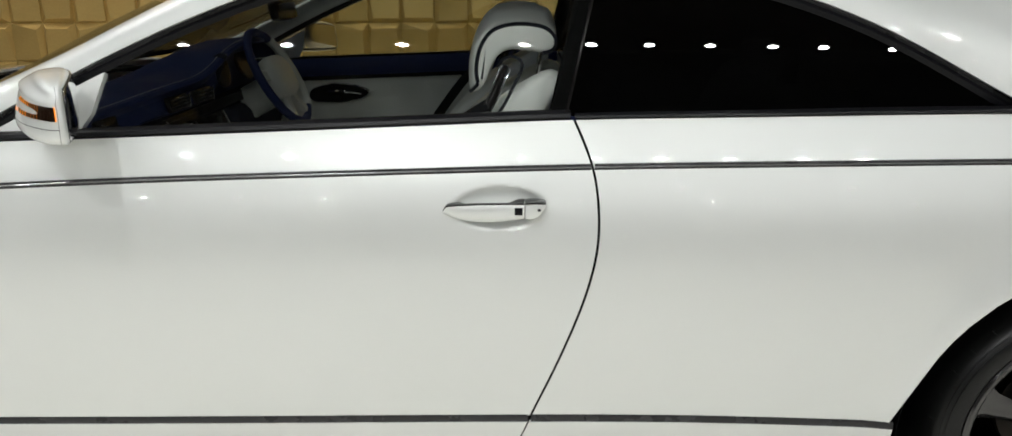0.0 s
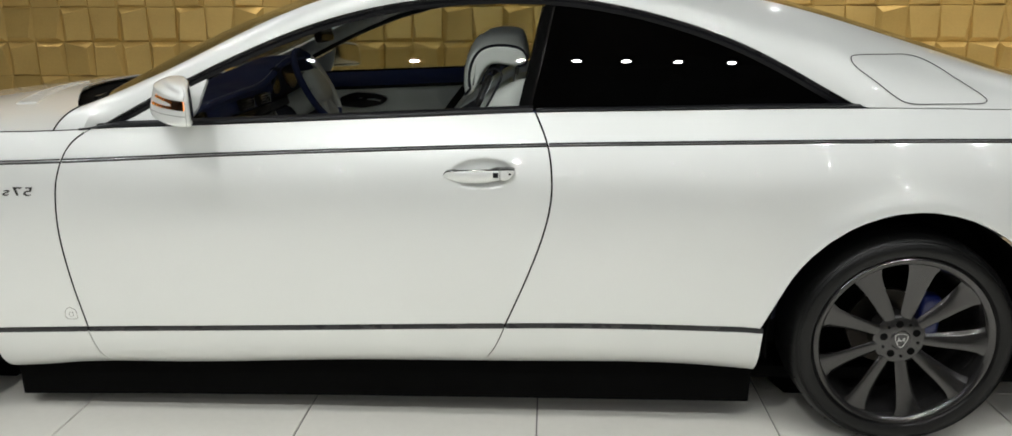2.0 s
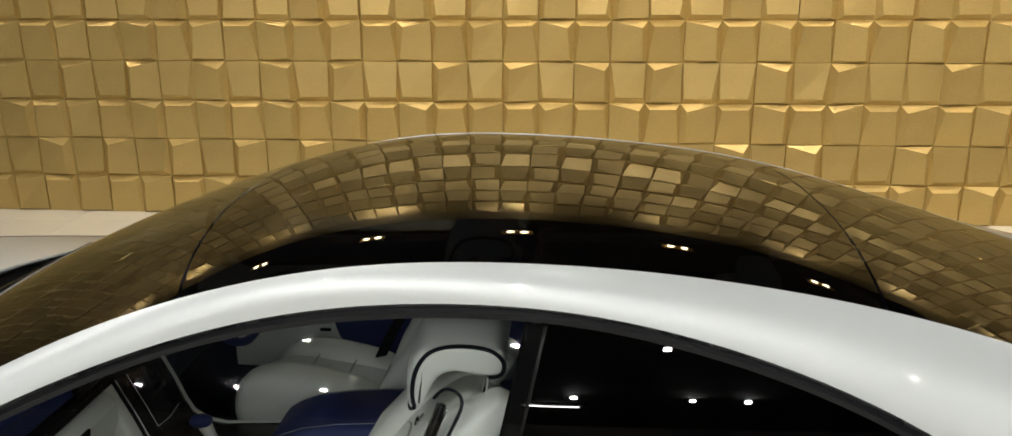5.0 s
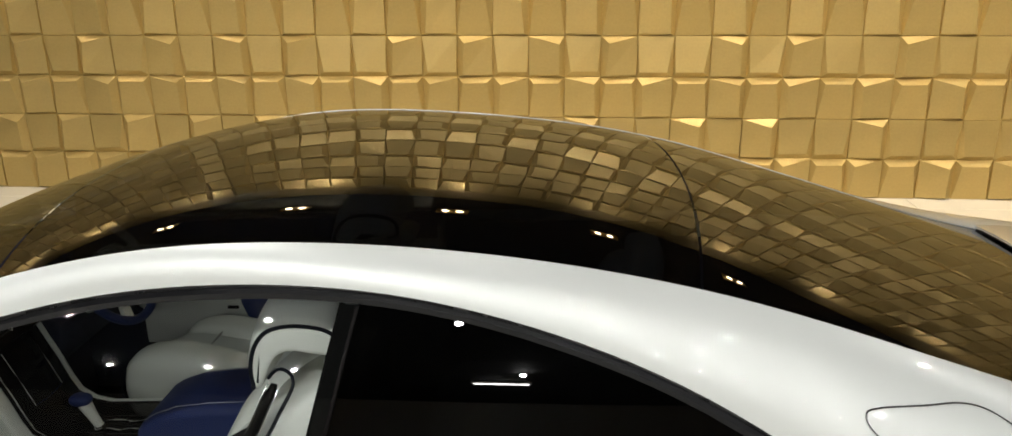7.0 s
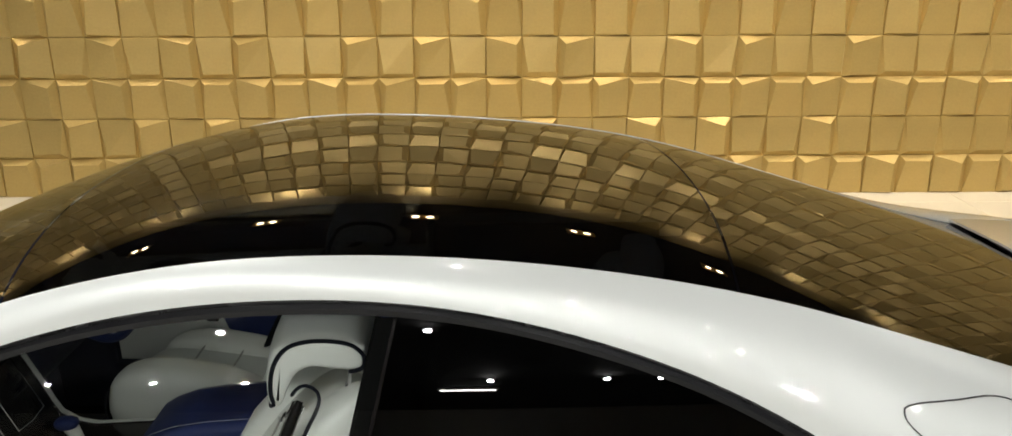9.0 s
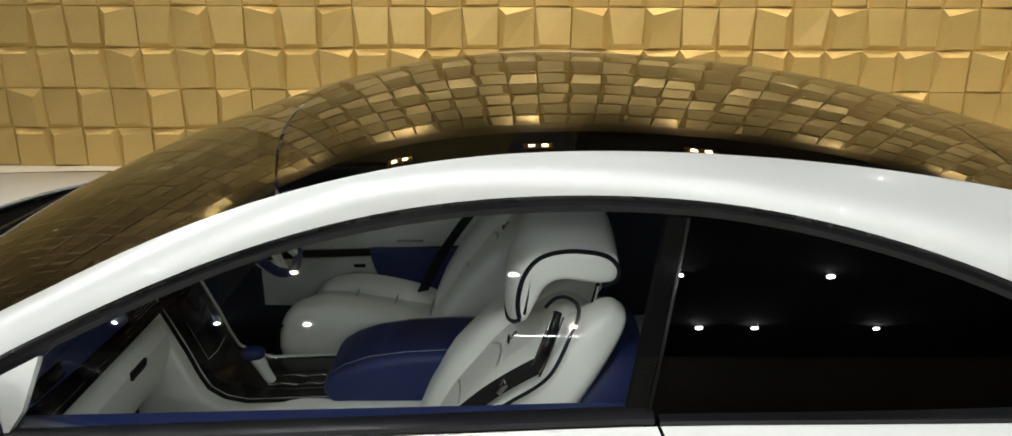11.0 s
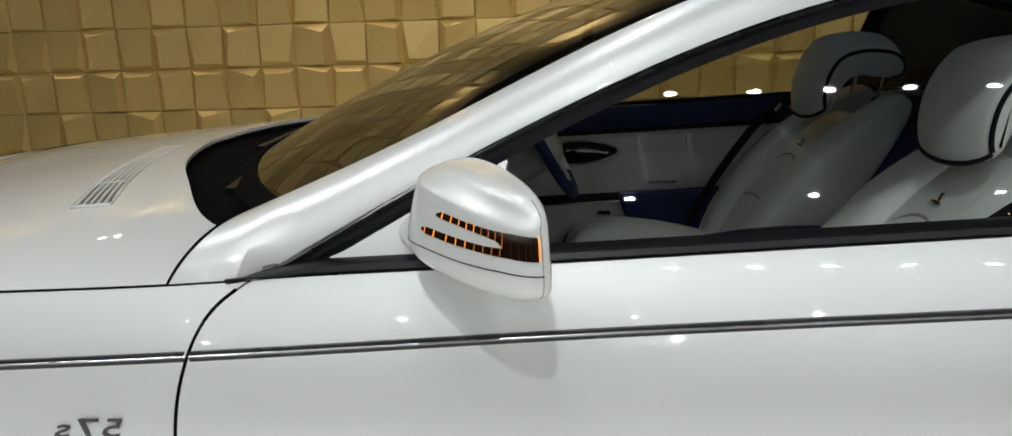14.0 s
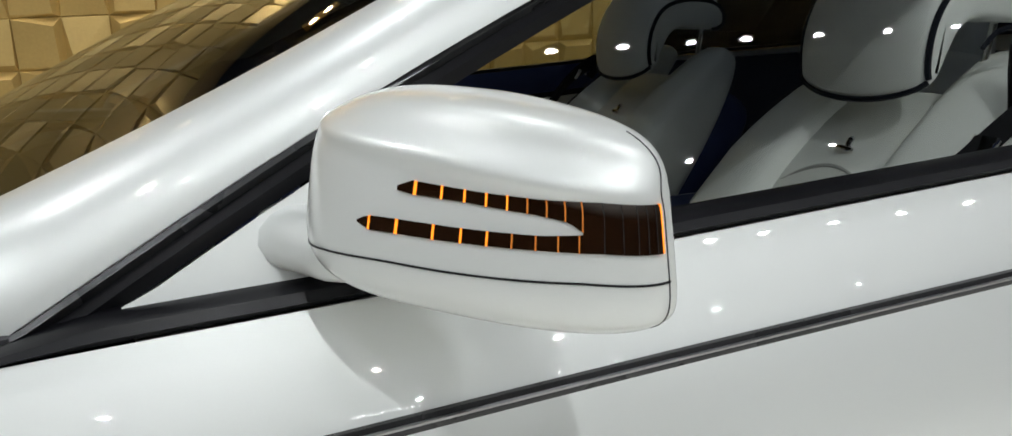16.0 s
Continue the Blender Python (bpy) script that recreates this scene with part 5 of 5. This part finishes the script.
for k, (y0, y1) in enumerate(((2.58, 2.71), (2.725, 2.855))):
    vent = part("air_vent", rbox((0.016, y1 - y0, 0.046), (-1.026 + 0.018 * k, (y0 + y1) / 2, 1.068 + 0.004 * k), 0.004, 2, Matrix.Rotation(radians(-14), 3, "Y")), LACQUER, board)
    for q in range(4):
        part("vent_slat", rbox((0.010, y1 - y0 - 0.012, 0.0025), (-1.016 + 0.018 * k, (y0 + y1) / 2, 1.054 + 0.004 * k + 0.0095 * q), 0), DARK_STRIP, vent)
    part("vent_chrome", rbox((0.006, 0.004, 0.044), (-1.016 + 0.018 * k, y1 + 0.002, 1.068 + 0.004 * k), 0.001), CHROME, vent)
part("air_vent", rbox((0.014, 0.11, 0.036), (-1.064, 2.285, 1.062), 0.004, 2, Matrix.Rotation(radians(-14), 3, "Y")), LACQUER, board)
part("lacquer_trim", prism([(-1.075, 1.034), (-1.040, 1.028), (-1.026, 1.000), (-1.040, 0.985), (-1.08, 0.985)], 2.20, 3.65, 0.004), LACQUER, board)
sweep("trim_chrome", np.array([(-1.028, y, 1.018) for y in (2.22, 2.5, 2.78)]), circle(0.0015, 6), DARK_STRIP, board)
glove = [(-1.30, 0.995), (-1.050, 0.992), (-1.018, 0.980), (-1.000, 0.955), (-1.004, 0.900), (-1.030, 0.830), (-1.060, 0.790), (-1.10, 0.772), (-1.30, 0.772)]
part("glovebox", prism(glove, 2.215, 2.735, 0.022, 4), LEATHER, board, "white leather glovebox")
part("glovebox_latch", rbox((0.010, 0.080, 0.024), (-0.999, 2.535, 0.950), 0.004, 3, Matrix.Rotation(radians(8), 3, "Y")), LACQUER, board)
part("kick_panel", prism([(-1.36, 0.775), (-1.13, 0.775), (-1.16, 0.36), (-1.36, 0.36)], 2.24, 2.727, 0.01), NAVY, board, "navy leather kick panel")
part("knee_panel", prism(glove, 3.065, 3.63, 0.018), CARPET, board)
part("footwell_side", prism([(-1.50, 0.20), (-1.50, 0.80), (-1.13, 0.75), (-1.085, 0.71), (-1.085, 0.56), (-0.30, 0.55), (-0.30, 0.20)], 3.700, 3.735, 0.006), CARPET, board)
part("footwell", rbox((0.03, 1.46, 0.40), (-1.33, YC, 0.56), 0.004), CARPET, board)
TOPLINE = [(-1.075, 1.040), (-1.045, 1.000), (-0.988, 0.873), (-0.960, 0.800), (-0.938, 0.757), (-0.895, 0.728), (-0.835, 0.716), (-0.72, 0.722), (-0.55, 0.730)]
con = part("centre_console", prism([(x, z) for x, z in TOPLINE] + [(-0.55, 0.50), (-1.12, 0.50)], 2.785, 3.020, 0.006), LACQUER, car, "black lacquer centre console with chrome lines")
flank = [(x - 0.004, z - 0.006) for x, z in TOPLINE[1:]] + [(-0.20, 0.730), (-0.20, 0.36), (-1.10, 0.36), (-1.13, 0.80)]
for y0, y1 in ((2.728, 2.785), (3.0205, 3.060)):
    part("console_side", prism(flank, y0, y1, 0.014, 4), LEATHER, con, "white leather console flank")
for yy in (2.7875, 3.0175):
    sweep("chrome_line", np.array([(x + 0.001, yy, z + 0.001) for x, z in TOPLINE[1:]]), circle(0.0020, 6), CHROME, con, up=(0, 1, 0))
for yy in (2.835, 2.970):
    sweep("chrome_line", np.array([(-1.030, yy, 0.982), (-0.985, yy, 0.882), (-0.956, yy, 0.812)]), circle(0.0018, 6), CHROME, con, up=(0, 1, 0))
sweep("chrome_line", np.array([(-0.956, 2.835, 0.812), (-0.953, 2.90, 0.806), (-0.956, 2.970, 0.812)]), circle(0.0018, 6), CHROME, con)
part("screen", rbox((0.006, 0.125, 0.10), (-1.005, 2.9025, 0.930), 0.002, 2, Matrix.Rotation(radians(-24), 3, "Y")), LACQUER, con)
gate = smooth_loop([(-0.80, 2.855), (-0.76, 2.862), (-0.72, 2.852), (-0.68, 2.860), (-0.645, 2.855), (-0.640, 2.885), (-0.655, 2.905), (-0.70, 2.898), (-0.74, 2.908), (-0.80, 2.900)], 60)
sweep("gear_gate", np.stack([gate[:, 0], gate[:, 1], 0.7215 + 0.045 * (gate[:, 0] + 0.80)], -1), circle(0.0022, 6), CHROME, con, closed=True)
plate = smooth_loop([(-0.825, 2.845), (-0.62, 2.842), (-0.61, 2.925), (-0.825, 2.925)], 40)
sweep("gate_plate", np.stack([plate[:, 0], plate[:, 1], 0.7195 + 0.045 * (plate[:, 0] + 0.80)], -1), circle(0.0012, 5), DARK_STRIP, con, closed=True)
lev = sweep("gear_lever", np.array([(-0.800, 2.885, 0.715), (-0.820, 2.885, 0.755), (-0.836, 2.885, 0.792)]), circle(0.017, 12), LEATHER, con, scale=np.array([0.8, 0.95, 1.25]))
part("lever_knob", blob((0.034, 0.026, 0.018), (-0.846, 2.885, 0.806), 0.8, None, 18, 12), NAVY, lev)
arm_p = [(-0.60, 0.70), (-0.628, 0.745), (-0.622, 0.772), (-0.603, 0.796), (-0.565, 0.820), (-0.50, 0.844), (-0.40, 0.860), (-0.28, 0.868), (-0.10, 0.868), (-0.08, 0.70)]
armrest = part("centre_armrest", prism(arm_p, 2.770, 3.030, 0.028, 4), NAVY, car, "navy leather centre armrest with pale stitching")
for yy in (2.80, 3.00):
    sweep("stitching", np.array([(x, yy, z + 0.0012) for x, z in arm_p[3:9]]), circle(0.0009, 5), STITCH, armrest, up=(0, 1, 0))
part("cabin_floor", rbox((2.5, 1.40, 0.02), (-0.30, YC, 0.345), 0.004), CARPET, car, "dark carpet")

# ---- interior mirror under the roof's front edge ----
inner_mirror = part("interior_mirror", blob((0.018, 0.115, 0.034), (-0.775, YC, 1.330), 0.45, Matrix.Rotation(radians(-12), 3, "Y"), 28, 14), LACQUER, car, "black interior rear-view mirror")
sweep("mirror_stem", np.array([(-0.790, YC, 1.350), (-0.785, YC, 1.41), (-0.765, YC, 1.478)]), circle(0.012, 8), BLACK_TRIM, inner_mirror, up=(0, 1, 0))

# ---- steering wheel ----
TILT_SW = Matrix.Rotation(radians(-28), 3, "Y")
sw_c = Vector((-0.905, 3.265, 1.075))


def sw(r, a, d=0.0):
    return sw_c + TILT_SW @ Vector((d, r * math.cos(a), r * math.sin(a)))


ringp = np.array([sw(0.185, a) for a in np.linspace(0, 2 * math.pi, 49)[:-1]])
wheel_rim = sweep("steering_wheel", ringp, circle(0.0155, 10), NAVY, car, "steering wheel in navy and white leather", up=tuple(TILT_SW @ Vector((1, 0, 0))), closed=True)
for a0, a1 in ((-0.9, 0.9),):
    sweep("white_grip", np.array([sw(0.185, a) for a in np.linspace(a0, a1, 16)]), circle(0.0168, 10), LEATHER, wheel_rim, up=tuple(TILT_SW @ Vector((1, 0, 0))))
part("wheel_hub", blob((0.038, 0.105, 0.082), sw(0, 0, 0.0), 0.6, TILT_SW, 24, 14), LEATHER, wheel_rim, "white airbag pad")
for a in (0.15, math.pi - 0.15, -math.pi / 2 - 0.45, -math.pi / 2 + 0.45):
    sweep("wheel_spoke", np.array([sw(0.06, a), sw(0.12, a, -0.004), sw(0.178, a)]), [(-0.020, -0.008), (0.020, -0.008), (0.020, 0.008), (-0.020, 0.008)], LEATHER, wheel_rim, up=tuple(TILT_SW @ Vector((1, 0, 0))), scale=np.array([1.2, 0.9, 1.0]))
sweep("steering_column", np.array([sw(0.03, -1.57, -0.03), sw(0.03, -1.57, -0.20)]), circle(0.062, 14), LEATHER, wheel_rim, up=(0, 1, 0))

# ---- the car's other side ----
for ob in (door, fender, quarter, rail, housing):
    twin = mirrored(ob)
    for c in twin.children:
        if c.name.startswith("front_side_window"):
            c.data.materials[0] = GLASS_FAR

# ---- gold wall panels and floor tiles, piece by piece ----
DEEP = 1.0


def facet(bl, br, tr, tl):
    """A faceted panel: each corner of its raised face is set in by (across, up) and stands out by the third number."""
    W, H = PX / 2 - 0.0002, PZ / 2 - 0.0002
    base = [(-W, 0, -H), (W, 0, -H), (W, 0, H), (-W, 0, H)]
    top = [(-W + bl[0], -DEEP * bl[2], -H + bl[1]), (W - br[0], -DEEP * br[2], -H + br[1]), (W - tr[0], -DEEP * tr[2], H - tr[1]), (-W + tl[0], -DEEP * tl[2], H - tl[1])]
    me = bpy.data.meshes.new("wall_panel")
    back = [(x, 0.03, z) for x, _, z in base]
    me.from_pydata(base + top + back, [], [(4, 5, 6), (4, 6, 7), (0, 1, 5, 4), (1, 2, 6, 5), (2, 3, 7, 6), (3, 0, 4, 7), (0, 8, 9, 1), (1, 9, 10, 2), (2, 10, 11, 3), (3, 11, 8, 0)])
    me.materials.append(GOLD)
    return me


rng = random.Random(11)
U = rng.uniform


def flip(c):
    """The same four corners (bl, br, tr, tl) seen in a mirror."""
    return (c[1], c[0], c[3], c[2])


def level_panel():
    """Proud along its top under a level bevel, running out flush below."""
    bl = (U(0.003, 0.012), 0.005, U(0.007, 0.012))
    br = (U(0.003, 0.012), 0.005, U(0.007, 0.012))
    return facet(bl, br, (U(0.040, 0.058), U(0.044, 0.052), U(0.046, 0.054)), (U(0.034, 0.048), U(0.044, 0.052), U(0.046, 0.054)))


def wedge_panel(mirror):
    """Proud on one side only: a broad flank there, and a bevel on top that falls away to nothing."""
    c = ((0.004, U(0.012, 0.022), U(0.014, 0.020)), (U(0.034, 0.056), U(0.016, 0.026), U(0.040, 0.050)), (U(0.046, 0.064), U(0.058, 0.072), U(0.044, 0.054)), (0.005, 0.006, U(0.010, 0.016)))
    return facet(*(flip(c) if mirror else c))


def drop_panel(mirror):
    """Flush along its top, proud and narrower below, with a sloping underside."""
    c = ((U(0.042, 0.060), U(0.040, 0.054), U(0.036, 0.046)), (U(0.008, 0.024), U(0.038, 0.054), U(0.030, 0.042)), (0.004, 0.005, U(0.007, 0.011)), (0.004, 0.005, U(0.007, 0.011)))
    return facet(*(flip(c) if mirror else c))


LEVEL = [level_panel() for _ in range(8)]
WEDGE = [wedge_panel(k % 2 == 0) for k in range(12)]
DROP = [drop_panel(k % 3 == 0) for k in range(12)]
LEVEL_AT = 0
SPARSE = {-13, -11, -9, -7, -5, -3, 0, 2, 4, 6, 9, 11, 14}
bulk_v, bulk_f = [], []
for r in range(13):
    for c in range(-47, 53):
        if r % 2 == 0:  # rows of bright tops: level and wedge by turns
            me = rng.choice(LEVEL if c % 2 == LEVEL_AT else WEDGE)
        else:
            me = rng.choice(WEDGE if (c + (0 if r == 3 else 1)) in SPARSE else DROP)
        at = (X0 + (c + 0.5) * PX, WALL_Y + 0.01, (r + 0.5) * PZ)
        if abs(at[0]) > room_x - 0.2 or at[2] > CEIL - 0.17:
            continue
        if r < 8 and -5.2 < at[0] < 5.7:
            p = new("wall_panel", me)
            p.location = at
            p.parent = wall_gold
        else:
            k = len(bulk_v)
            bulk_v += [(v.co.x + at[0], v.co.y + at[1], v.co.z + at[2]) for v in me.vertices]
            bulk_f += [tuple(i + k for i in q.vertices) for q in me.polygons]
tagged(mesh_ob("wall_panels_beyond", bulk_v, bulk_f, GOLD, wall_gold, "gold faceted wall panels", False), kind="stuff")

TX, TY0 = 0.8515, 1.50
tile = rbox((TX - 0.005, TX - 0.005, 0.012), (0, 0, 0), 0.0015, 1)
tile_me = bpy.data.meshes.new("floor_tile")
tile.to_mesh(tile_me)
tile.free()
tile_me.materials.append(FLOOR)
tv, tf = [], []
for i in range(-18, 18):
    for j in range(-10, 8):
        x, y = 0.170 + (i + 0.5) * TX, TY0 + (j + 0.5) * TX
        if abs(x) > room_x - 0.2 or not room_y0 + 0.3 < y < WALL_Y - 0.1 + TX / 2:
            continue
        if abs(x) < 6.3 and y > -3.0:
            p = new("floor_tile", tile_me)
            p.location = (x, y, -0.006)
            p.parent = floor
        else:
            k = len(tv)
            tv += [(v.co.x + x, v.co.y + y, v.co.z - 0.006) for v in tile_me.vertices]
            tf += [tuple(a + k for a in q.vertices) for q in tile_me.polygons]
tagged(mesh_ob("floor_tiles_beyond", tv, tf, FLOOR, floor, "white floor tiles", False), kind="stuff")
